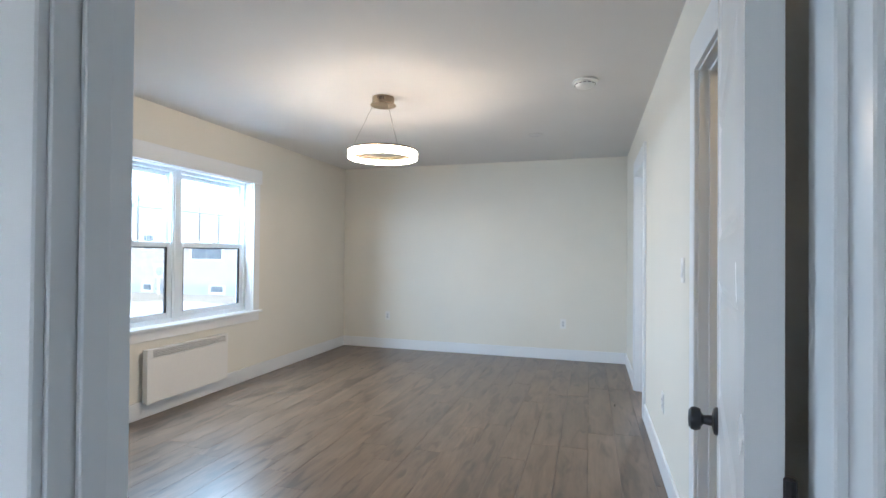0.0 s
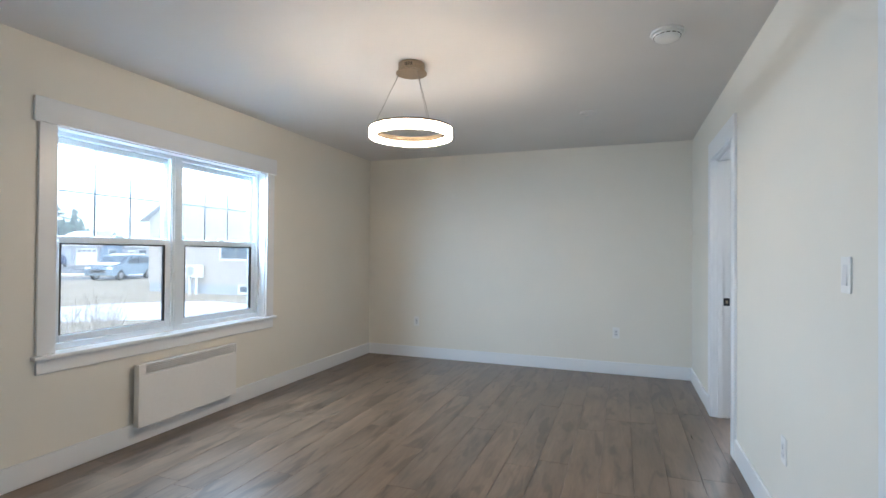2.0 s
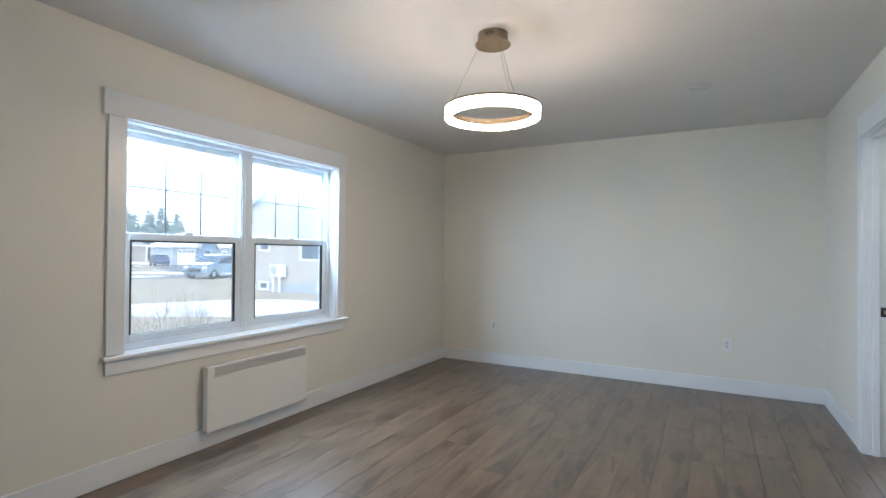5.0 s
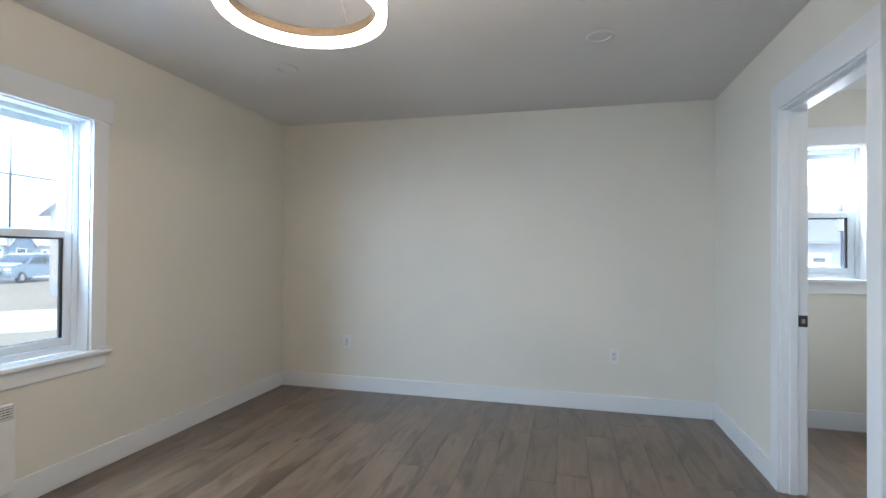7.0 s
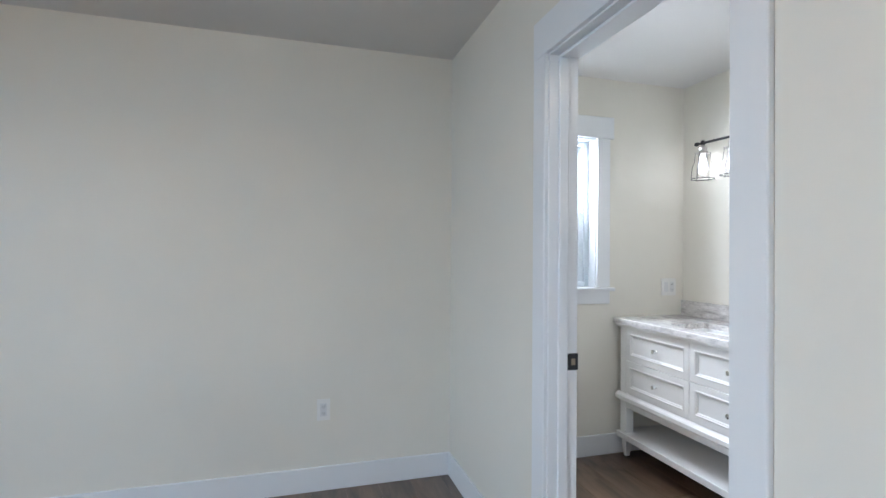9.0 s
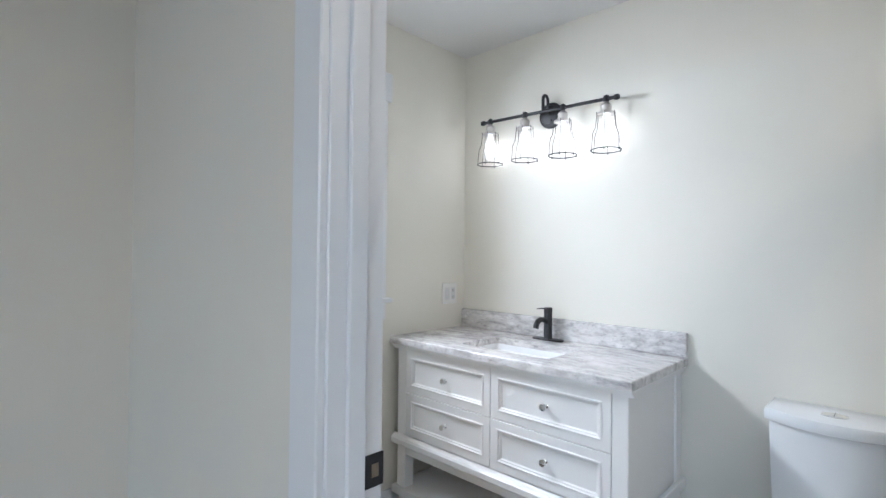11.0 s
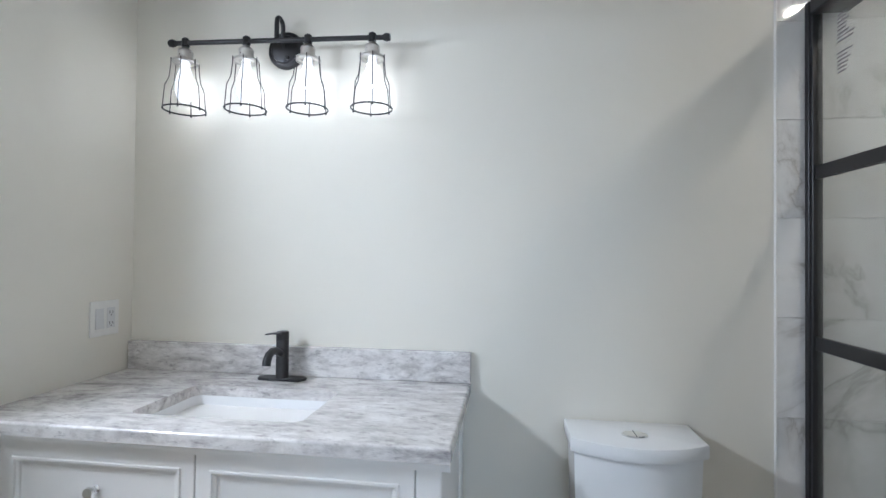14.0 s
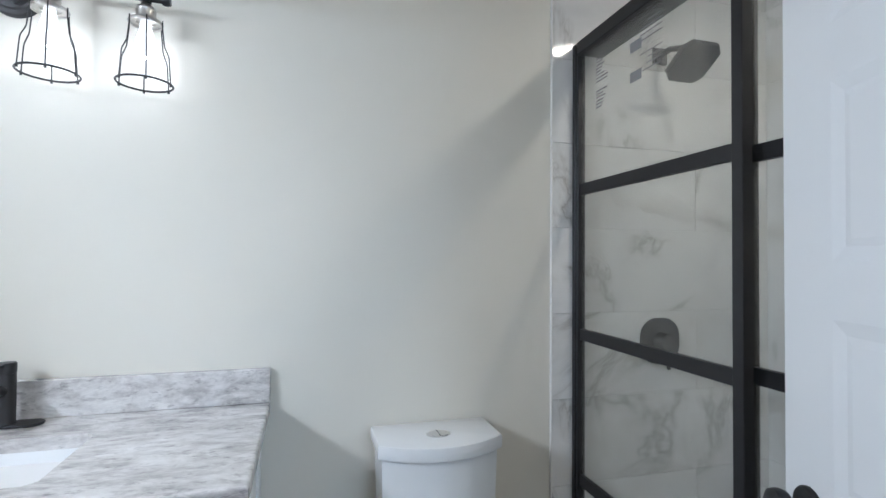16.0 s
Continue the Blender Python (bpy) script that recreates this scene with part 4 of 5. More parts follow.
def vanity_light():
    bx, bz, yc = 2.385, 2.0, 5.805
    y_a, y_b = 5.432, 6.18

    def hang(y):
        return bz + (y - yc) * 0.022
    f = thing("vanity_light", (XV, yc, bz), "black four-bulb vanity light with wire cages, lit", "wall lamp")
    plate = part("backplate", turned([(0.001, 0.0), (0.064, 0.0), (0.064, -0.01), (0.06, -0.016), (0.05, -0.019), (0.046, -0.025), (0.03, -0.028), (0.001, -0.029)], 40, (XV, yc, bz - 0.004), "x"), BLACK, f, "black round backplate", True)
    for dz in (-0.032, 0.024):
        part("screw_cap", turned([(0.001, -0.034), (0.006, -0.033), (0.008, -0.029), (0.008, -0.026), (0.001, -0.026)], 14, (XV, yc - 0.012, bz - 0.004 + dz), "x"), BLACK, plate, smooth=True)
    bend = [(XV - 0.02, yc, bz - 0.008), (XV - 0.034, yc, bz + 0.02)] + [(XV - 0.058 + 0.022 * math.cos(radians(a)), yc, bz + 0.062 + 0.022 * math.sin(radians(a))) for a in range(0, 181, 18)] + [(bx, yc, bz + 0.03), (bx, yc, bz)]
    part("arm", tube(bend, 0.0075, 12), BLACK, f, smooth=True)
    part("crossbar", tube([(bx, y_a, hang(y_a)), (bx, y_b, hang(y_b))], 0.008, 14), BLACK, f, smooth=True)
    for y in (y_a, y_b):
        part("finial", turned([(0.001, -0.011), (0.011, -0.01), (0.013, -0.003), (0.013, 0.003), (0.011, 0.01), (0.001, 0.011)], 16, (bx, y, hang(y)), "y"), BLACK, f, smooth=True)
    for y in (5.48, 5.696, 5.911, 6.131):
        zl = hang(y)
        sock = part("socket", turned([(0.001, zl - 0.012), (0.008, zl - 0.014), (0.014, zl - 0.02), (0.022, zl - 0.026), (0.0245, zl - 0.032), (0.0235, zl - 0.036), (0.0235, zl - 0.054), (0.0265, zl - 0.056), (0.0265, zl - 0.062), (0.001, zl - 0.063)], 24, (bx, y, 0)), NICKEL, f, "brushed nickel lamp socket", True)
        part("collar", turned([(0.0125, zl - 0.012), (0.0125, zl + 0.012), (0.0065, zl + 0.017), (0.001, zl + 0.018), (0.001, zl - 0.0119), (0.0125, zl - 0.012)], 16, (bx, y, 0)), BLACK, f, smooth=True)
        part("cage_rim", turned([(0.024, zl - 0.064), (0.04, zl - 0.062), (0.042, zl - 0.066), (0.04, zl - 0.071), (0.037, zl - 0.071), (0.037, zl - 0.067), (0.024, zl - 0.067), (0.024, zl - 0.064)], 28, (bx, y, 0)), NICKEL, sock, "brushed nickel cage collar", True)
        part("cage_ring", tube([(bx + 0.066 * math.cos(2 * math.pi * k / 28), y + 0.066 * math.sin(2 * math.pi * k / 28), zl - 0.228) for k in range(28)], 0.0027, 6, True), BLACK, sock, "", True)
        for q in range(6):
            a = 2 * math.pi * (q + 0.3) / 6
            ca, sa = math.cos(a), math.sin(a)
            part("cage_wire", tube([(bx + r * ca, y + r * sa, z) for r, z in ((0.043, zl - 0.06), (0.043, zl - 0.08), (0.048, zl - 0.125), (0.05, zl - 0.132), (0.0595, zl - 0.153), (0.061, zl - 0.16), (0.066, zl - 0.225), (0.0662, zl - 0.229), (0.0664, zl - 0.235))], [0.0016] * 7 + [0.003, 0.003], 6), BLACK, sock, "", True)
        env = part("bulb", turned([(0.001, zl - 0.0632), (0.013, zl - 0.0635), (0.0145, zl - 0.08), (0.022, zl - 0.105), (0.029, zl - 0.135), (0.0305, zl - 0.16), (0.026, zl - 0.185), (0.014, zl - 0.202), (0.001, zl - 0.207)], 22, (bx, y, 0)), ENVELOPE, sock, "lit glass bulb", True)
        env.visible_shadow = False
        part("filament", turned([(0.001, zl - 0.157), (0.003, zl - 0.1575), (0.0042, zl - 0.16), (0.003, zl - 0.1625), (0.001, zl - 0.163)], 14, (bx, y, 0)), BULB, env, "glowing filament bundle", True)


vanity_light()

# ---- bathroom: toilet ----


def bowed(x_back, x_front, bow, half, y, n=12):
    pts = [(x_back, y - half), (x_back, y + half)]
    for k in range(n + 1):
        u = 1 - 2 * k / n
        pts.append((x_front - bow * (1 - u * u), y + half * u))
    return pts


def toilet():
    yc = 4.682
    t = thing("toilet", (2.15, yc, 0), "white ceramic two-piece toilet with bowed tank lid", "toilet")
    bm = bmesh.new()
    prev = None
    for z, half, xf, bow in ((0.38, 0.155, 2.315, 0.045), (0.40, 0.16, 2.31, 0.05), (0.6, 0.168, 2.305, 0.055), (0.748, 0.172, 2.302, 0.055)):
        ring = [bm.verts.new((x, y, z)) for x, y in bowed(XV - 0.015, xf, bow, half, yc)]
        if prev:
            for k in range(len(ring)):
                j = (k + 1) % len(ring)
                bm.faces.new((prev[k], prev[j], ring[j], ring[k]))
        else:
            bm.faces.new(ring[::-1])
        prev = ring
    bm.faces.new(prev)
    bmesh.ops.recalc_face_normals(bm, faces=bm.faces)
    part("tank", bm, CERAMIC, t, smooth=True)
    lid = part("tank_lid", prism(bowed(XV - 0.008, 2.292, 0.06, 0.184, yc), 0.7485, 0.79, bevel=0.007), CERAMIC, t, smooth=True)
    bt = turned([(0.001, 0.79), (0.036, 0.79), (0.036, 0.7925), (0.033, 0.7945), (0.001, 0.795)], 32)
    bt.transform(pose(2.335, yc, 0) @ Matrix.Diagonal((0.72, 1, 1, 1)))
    b = part("flush_button", bt, CHROME, lid, "oval chrome flush button", True)
    part("button_split", boxes([(2.31, 2.36, yc - 0.0008, yc + 0.0008, 0.7951, 0.7954)]), DARK, b)

    def oval(z, a, b, cx, n=28):
        return [(cx + a * math.cos(2 * math.pi * k / n), yc + b * math.sin(2 * math.pi * k / n), z) for k in range(n)]
    bm = bmesh.new()
    prev = None
    for z, a, b2, cx in ((0.0, 0.2, 0.1, 2.16), (0.03, 0.19, 0.09, 2.16), (0.2, 0.2, 0.1, 2.14), (0.33, 0.25, 0.165, 2.07), (0.385, 0.27, 0.18, 2.05), (0.395, 0.26, 0.17, 2.05)):
        ring = [bm.verts.new(p) for p in oval(z, a, b2, cx)]
        if prev:
            for k in range(len(ring)):
                j = (k + 1) % len(ring)
                bm.faces.new((prev[k], prev[j], ring[j], ring[k]))
        else:
            bm.faces.new(ring[::-1])
        prev = ring
    bm.faces.new(prev)
    box(bm, 2.2, XV - 0.02, yc - 0.1, yc + 0.1, 0.2, 0.38, 0.02, 2)
    bmesh.ops.recalc_face_normals(bm, faces=bm.faces)
    part("bowl", bm, CERAMIC, t, smooth=True)
    part("seat", prism([(x, y) for x, y, z in oval(0, 0.272, 0.182, 2.05)], 0.396, 0.412, bevel=0.005), PLASTIC, t, smooth=True)
    part("seat_lid", prism([(x, y) for x, y, z in oval(0, 0.274, 0.184, 2.05)], 0.413, 0.432, bevel=0.007), PLASTIC, t, smooth=True)


toilet()

# ---- bathroom: shower ----
SY, SI, STOP_Z = 4.155, 4.095, 2.056
TILE_Y = 4.249


def shower():
    base = thing("shower_tray", (1.7, 3.7, 0), "white acrylic shower base with raised curb", "shower base")
    part("pan", boxes([(XB + 0.012, XV - 0.012, SHY0 + 0.012, SI - 0.04, 0.0, 0.035)], 0.006, 2), CERAMIC, base)
    part("curb", boxes([(XB + 0.012, XV - 0.012, SI - 0.0398, SY + 0.03, 0.0, 0.075)], 0.008, 2), CERAMIC, base)
    part("drain", turned([(0.001, 0.0352), (0.05, 0.0352), (0.05, 0.038), (0.001, 0.039)], 24, (1.69, 3.66, 0)), CHROME, base, smooth=True)
    s = thing("shower_screen", (1.7, SY, 0.075), "black framed sliding shower screen with clear glass", "shower screen")
    xl, xr = XV - 0.0125, XB + 0.0125
    part("wall_post", boxes([(xl - 0.02, xl, SY - 0.016, SY + 0.018, 0.0752, STOP_Z)], 0.002), BLACK, s)
    part("wall_post", boxes([(xr, xr + 0.03, SI - 0.022, SI + 0.022, 0.0752, STOP_Z)], 0.002), BLACK, s)
    part("top_rail", boxes([(xr + 0.03, xl - 0.03, SI - 0.02, SY + 0.02, STOP_Z - 0.045, STOP_Z)], 0.003), BLACK, s)
    part("bottom_rail", boxes([(xr + 0.03, xl - 0.03, SI - 0.02, SY + 0.02, 0.0752, 0.1)], 0.003), BLACK, s)
    bars = (0.561, 1.053, 1.548)
    for nm, x0, x1, y in (("outer_panel", 1.766, xl - 0.0202, SY), ("inner_panel", xr + 0.0302, 1.833, SI)):
        z0, z1, w = 0.1002, STOP_Z - 0.0452, 0.029
        pb = boxes([(x0, x0 + w, y - 0.014, y + 0.014, z0, z1), (x1 - w if nm == "inner_panel" else x1 - 0.012, x1, y - 0.014, y + 0.014, z0, z1)], 0.0015)
        p = part(nm, pb, BLACK, s)
        b1 = x1 - w if nm == "inner_panel" else x1 - 0.012
        for z in bars:
            part("crossbar", boxes([(x0 + w, b1, y - 0.008, y + 0.008, z - 0.019, z + 0.019)], 0.001), BLACK, p)
        edges = [z0] + [q for z in bars for q in (z - 0.019, z + 0.019)] + [z1]
        for k in range(0, len(edges), 2):
            g = part("glass_pane", boxes([(x0 + w, b1, y - 0.003, y + 0.003, edges[k], edges[k + 1])]), SHOWER_GLASS, p, "clear glass pane")
            g.visible_shadow = False
    lab = thing("glass_sticker", (2.2, SY + 0.0035, 1.9), "pale printed installation sticker on shower glass", "sticker")
    y0, y1 = SY + 0.0032, SY + 0.0036
    rnd = random.Random(4)
    for k in range(16):
        if k in (8, 9):
            continue
        z = 1.96 - 0.0105 * k
        part("print_line", boxes([(2.33 - rnd.uniform(0.03, 0.07), 2.33, y0, y1, z - 0.0022, z + 0.0022)]), LABELINK, lab)
    for z in (1.925, 1.838):
        part("code_block", boxes([(2.105, 2.155, y0, y1, z - 0.016, z + 0.014)]), LABELINK, lab)
        for k in range(4):
            part("print_line", boxes([(2.02, 2.02 + rnd.uniform(0.05, 0.1), y0, y1, z + 0.05 - 0.016 * k - 0.0015, z + 0.05 - 0.016 * k + 0.0015)]), LABELINK, lab)
    hx, hy, hz = XV - 0.012, 3.814, 2.06
    h = thing("rain_shower", (hx, hy, hz), "black square rain shower head on a wall arm", "shower head")
    part("flange", boxes([(hx - 0.012, hx, hy - 0.03, hy + 0.03, hz - 0.03, hz + 0.03)], 0.004, 2), BLACK, h)
    part("arm", tube([(hx - 0.01, hy, hz), (hx - 0.06, hy, hz + 0.006), (hx - 0.11, hy, hz - 0.012), (hx - 0.14, hy, hz - 0.04)], 0.011, 12), BLACK, h, smooth=True)
    part("ball_joint", turned([(0.001, -0.02), (0.013, -0.016), (0.019, 0.0), (0.014, 0.015), (0.001, 0.02)], 18, (hx - 0.145, hy, hz - 0.048)), BLACK, h, smooth=True)
    pl = prism([(0.074, -0.047), (0.074, 0.047), (0.047, 0.074), (-0.047, 0.074), (-0.074, 0.047), (-0.074, -0.047), (-0.047, -0.074), (0.047, -0.074)], -0.011, 0.011, bevel=0.004)
    pl.transform(pose(hx - 0.165, hy, hz - 0.082, 0, 34, 0))
    part("head_plate", pl, BLACK, h, "wide black rain plate")
    vx, vy, vz = XV - 0.012, 3.814, 1.013
    v = thing("shower_valve", (vx, vy, vz), "black shower mixer valve with lever on tile", "shower valve")
    pts = []
    for k in range(24):
        a = 2 * math.pi * k / 24
        pts.append((vy + 0.086 * max(-0.93, min(0.93, math.cos(a))) * 1.04, vz + 0.086 * max(-0.93, min(0.93, math.sin(a))) * 1.04))
    part("escutcheon", prism(pts, vx - 0.008, vx, "x", bevel=0.002), BLACK, v)
    part("hub", turned([(0.001, -0.05), (0.026, -0.05), (0.03, -0.045), (0.032, -0.0082), (0.001, -0.0082)], 24, (vx, vy, vz), "x"), BLACK, v, smooth=True)
    part("lever", tube([(vx - 0.04, vy, vz - 0.02), (vx - 0.046, vy, vz - 0.06), (vx - 0.05, vy, vz - 0.095)], [0.009, 0.008, 0.006], 10), BLACK, v, smooth=True)


shower()
downlight(1.62, 3.74, True, "shower_downlight")

# ---- tiles of the shower ----


def tiles():
    backs = [("x", XV, SHY0, TILE_Y, -1), ("x", XB, SHY0, TILE_Y - 0.15, 1), ("y", SHY0, XB, XV, 1)]
    cache = {}
    tw, th, gap = 1.2, 0.2955, 0.0012
    for axis, at, u0, u1, s in backs:
        def place(a, b, d0, d1, z0, z1):
            d = sorted((at + s * d0, at + s * d1))
            return (d[0], d[1], a, b, z0, z1) if axis == "x" else (a, b, d[0], d[1], z0, z1)
        wall = structure("tile_backing", boxes([place(u0 + (0.0 if axis == "x" else 0.0125), u1 - (0.002 if axis == "x" else 0.0125), 0.0, 0.0075, 0, H)]), GROUT, "grey grout bed behind marble-look tiles", "tile wall")
        row = 0
        z = -0.06
        while z < H - 0.01:
            za, zb = max(z, 0.0) + gap / 2, min(z + th, H) - gap / 2
            first = True
            lim = u0 + (0.0 if axis == "x" else 0.0122)
            u = u1 - (0 if axis == "x" else 0.0122)
            while u > lim + 0.01:
                w = tw * (0.5 if first and row % 2 else 1.0)
                first = False
                a, b = max(u - w, lim) + gap / 2, u - gap / 2
                du, dz = (b - a) / 2, (zb - za) / 2
                key = (axis, s, round(du, 3), round(dz, 3))
                if key not in cache:
                    bm = bmesh.new()
                    q = 0.0012
                    t0, t1, t2 = 0.0, s * 0.0032, s * 0.0042

                    def co(x, y, t):
                        return (t, x, y) if axis == "x" else (x, t, y)
                    rings = [[bm.verts.new(co(x, y, t)) for x, y in ((-du + i, -dz + i), (du - i, -dz + i), (du - i, dz - i), (-du + i, dz - i))] for t, i in ((t0, 0), (t1, 0), (t2, q))]
                    for ra, rb in zip(rings, rings[1:]):
                        for k in range(4):
                            bm.faces.new((ra[k], ra[(k + 1) % 4], rb[(k + 1) % 4], rb[k]))
                    bm.faces.new(rings[-1])
                    bmesh.ops.recalc_face_normals(bm, faces=bm.faces)
                    if sum((f.normal[0 if axis == "x" else 1] * s) for f in bm.faces) < 0:
                        bmesh.ops.reverse_faces(bm, faces=bm.faces)
                    me = bpy.data.meshes.new("tile")
                    bm.to_mesh(me)
                    bm.free()
                    me.materials.append(TILE)
                    cache[key] = me
                t = new("tile", cache[key])
                mid = (a + b) / 2
                depth = at + s * 0.0077
                t.location = (depth, mid, (za + zb) / 2) if axis == "x" else (mid, depth, (za + zb) / 2)
                t.parent = wall
                u -= w
            z += th
            row += 1


tiles()
structure("trim", boxes([(XV - 0.0132, XV - 0.0002, TILE_Y - 0.0015, TILE_Y + 0.003, 0.0, H)], 0.001), PLASTIC, "white tile edge trim strip", "trim")

# ---- outdoors ----
GZ = -0.8


def grid_ground():
    bm = bmesh.new()
    n, r = 24, 900.0
    vs = [[bm.verts.new((r * math.copysign(abs(2 * i / n - 1) ** 2.2, 2 * i / n - 1), r * math.copysign(abs(2 * j / n - 1) ** 2.2, 2 * j / n - 1), GZ)) for j in range(n + 1)] for i in range(n + 1)]
    for i in range(n):
        for j in range(n):
            bm.faces.new((vs[i][j], vs[i + 1][j], vs[i + 1][j + 1], vs[i][j + 1]))
    bmesh.ops.recalc_face_normals(bm, faces=bm.faces)
    return bm


structure("ground", grid_ground(), LAWN, "straw-coloured winter lawn", "ground")
structure("foundation", boxes([(XW - 0.18, 2.7, HY - 0.12, YN + 0.18, GZ - 0.3, -0.251)]), CONCRETE, "concrete foundation of the house", "foundation")


def blob(cx, cy, rx, ry, h, seed, turn=0.0, n=40):
    """A low mound with an uneven rim."""
    bm = bmesh.new()
    prev = None
    ca, sa = math.cos(turn), math.sin(turn)
    for f, z in ((1.0, 0.0), (0.93, 0.5), (0.75, 0.85), (0.4, 1.0)):
        ring = []
        for k in range(n):
            a = 2 * math.pi * k / n
            q = 1 + 0.22 * noise.noise(Vector((1.7 * math.cos(a) + seed, 1.7 * math.sin(a), seed)))
            u, v = rx * f * q * math.cos(a), ry * f * q * math.sin(a)
            ring.append(bm.verts.new((cx + ca * u - sa * v, cy + sa * u + ca * v, GZ + 0.01 + h * z)))
        if prev:
            for k in range(n):
                bm.faces.new((prev[k], prev[(k + 1) % n], ring[(k + 1) % n], ring[k]))
        prev = ring
    bm.faces.new(prev)
    bmesh.ops.recalc_face_normals(bm, faces=bm.faces)
    return bm


for cx, cy, rx, ry, s, a in ((-15.7, 13.1, 4.3, 2.6, 1.0, 0.75), (-44, 30, 12, 1.5, 5.0, 0.5), (-44, 21.5, 6.5, 1.6, 3.0, 0.5), (-85, 52, 17, 7, 13.0, 0.6), (-9.5, 3.2, 1.2, 0.6, 7.0, 0.4), (7, 24, 5, 3, 9.0, 0.2)):
    structure("snow", blob(cx, cy, rx, ry, 0.07, s, a), SNOW, "patch of old melting snow on the lawn", "snow")


def strip(name, a, b, width, label):
    d = (Vector(b) - Vector(a)).normalized()
    s = Vector((-d.y, d.x)) * width / 2
    pts = [Vector(a) + s, Vector(a) - s, Vector(b) - s, Vector(b) + s]
    structure(name, prism([(p.x, p.y) for p in pts], GZ - 0.05, GZ + 0.012), ROAD, label, "road")


strip("road", (-47, 8), (-30, 41), 4.5, "grey asphalt road with thawing edges")
strip("pavement", (-40, 33), (60, 33), 6.0, "grey asphalt street")
strip("pavement", (-71, 46), (-45, 33), 6.0, "asphalt driveway under a parked car")


def gable_house(name, label, x0, x1, y0, y1, eave, apex, axis, side_mat, found=0.0, over=0.35, base=GZ, hip=0.0, roof_mat=None):
    """A house with a ridge along axis; walls, roof slabs and white fascia boards. Openings are added by opening()."""
    h = thing(name, ((x0 + x1) / 2, (y0 + y1) / 2, base), label, "house")
    u0, u1, v0, v1 = (x0, x1, y0, y1) if axis == "y" else (y0, y1, x0, x1)
    um = (u0 + u1) / 2
    if hip:
        part("wall", boxes([(x0, x1, y0, y1, base + found, eave)]), side_mat, h)
        bm = bmesh.new()
        for dz in (0.0, 0.16):
            c = [bm.verts.new(p) for p in ((x0 - over, y0 - over, eave + dz), (x1 + over, y0 - over, eave + dz), (x1 + over, y1 + over, eave + dz), (x0 - over, y1 + over, eave + dz))]
            r = [bm.verts.new(p) for p in (((um, y0 + hip, apex + dz), (um, y1 - hip, apex + dz)) if axis == "y" else ((x0 + hip, um, apex + dz), (x1 - hip, um, apex + dz)))]
            if axis == "y":
                fs = ((c[0], c[1], r[0]), (c[1], c[2], r[1], r[0]), (c[2], c[3], r[1]), (c[3], c[0], r[0], r[1]))
            else:
                fs = ((c[0], c[1], r[1], r[0]), (c[1], c[2], r[1]), (c[2], c[3], r[0], r[1]), (c[3], c[0], r[0]))
            for f in fs:
                bm.faces.new(f)
        part("roof", bm, roof_mat or SHINGLE, h)
        e0, e1 = eave - 0.06, eave + 0.165
        o = over + 0.02
        part("fascia", boxes([(x0 - o, x1 + o, y0 - o, y0 - over, e0, e1), (x0 - o, x1 + o, y1 + over, y1 + o, e0, e1), (x0 - o, x0 - over, y0 - over, y1 + over, e0, e1), (x1 + over, x1 + o, y0 - over, y1 + over, e0, e1)]), WHITESIDE, h, "white fascia board")
        return h
    ol = [(u0, base + found), (u1, base + found), (u1, eave), (um, apex), (u0, eave)]
    part("wall", prism(ol, v0, v1, "y" if axis == "y" else "x"), side_mat, h)
    if found:
        part("plinth", boxes([(x0 + 0.03, x1 - 0.03, y0 + 0.03, y1 - 0.03, base - 0.2, base + found)]), CONCRETE, h, "blue-grey concrete plinth")
    sl = (apex - eave) / (um - u0)
    for sg in (-1, 1):
        e = u0 if sg < 0 else u1
        ro = [(um, apex + 0.02), (e + sg * over, eave + 0.02 - over * sl), (e + sg * over, eave + 0.17 - over * sl), (um, apex + 0.17)]
        part("roof", prism(ro, v0 - over, v1 + over, "y" if axis == "y" else "x"), roof_mat or SHINGLE, h)
        so = [(um, apex - 0.012), (e + sg * over, eave - 0.012 - over * sl), (e + sg * over, eave + 0.0195 - over * sl), (um, apex + 0.0195)]
        for va, vb in ((v0 - over, v0 - 0.03), (v1 + 0.03, v1 + over)):
            part("soffit", prism(so, va, vb, "y" if axis == "y" else "x"), GREYSIDE, h, "grey soffit")
        for vv in (v0 - over - 0.03, v1 + over):
            fo = [(um, apex - 0.03), (e + sg * over, eave - 0.03 - over * sl), (e + sg * over, eave + 0.165 - over * sl), (um, apex + 0.165)]
            part("fascia", prism(fo, vv, vv + 0.03, "y" if axis == "y" else "x"), WHITESIDE, h, "white fascia board")
    return h


def laps(h, face, at, u0, u1, z0, z1, m, step=0.19):
    """Lap siding boards on one face, joined."""
    z = z0
    bm = bmesh.new()
    while z < z1 - 0.02:
        zt = min(z + step, z1)
        prof = [(at, z), (at + face[1] * 0.022, z), (at + face[1] * 0.004, zt), (at, zt)]
        if face[0] == "y":
            vsA = [bm.verts.new((u0, a, b)) for a, b in prof]
            vsB = [bm.verts.new((u1, a, b)) for a, b in prof]
        else:
            vsA = [bm.verts.new((a, u0, b)) for a, b in prof]
            vsB = [bm.verts.new((a, u1, b)) for a, b in prof]
        for k in range(4):
            j = (k + 1) % 4
            bm.faces.new((vsA[k], vsA[j], vsB[j], vsB[k]))
        z += step
    bmesh.ops.recalc_face_normals(bm, faces=bm.faces)
    tagged(part("siding_boards", bm, m, h), kind="stuff")


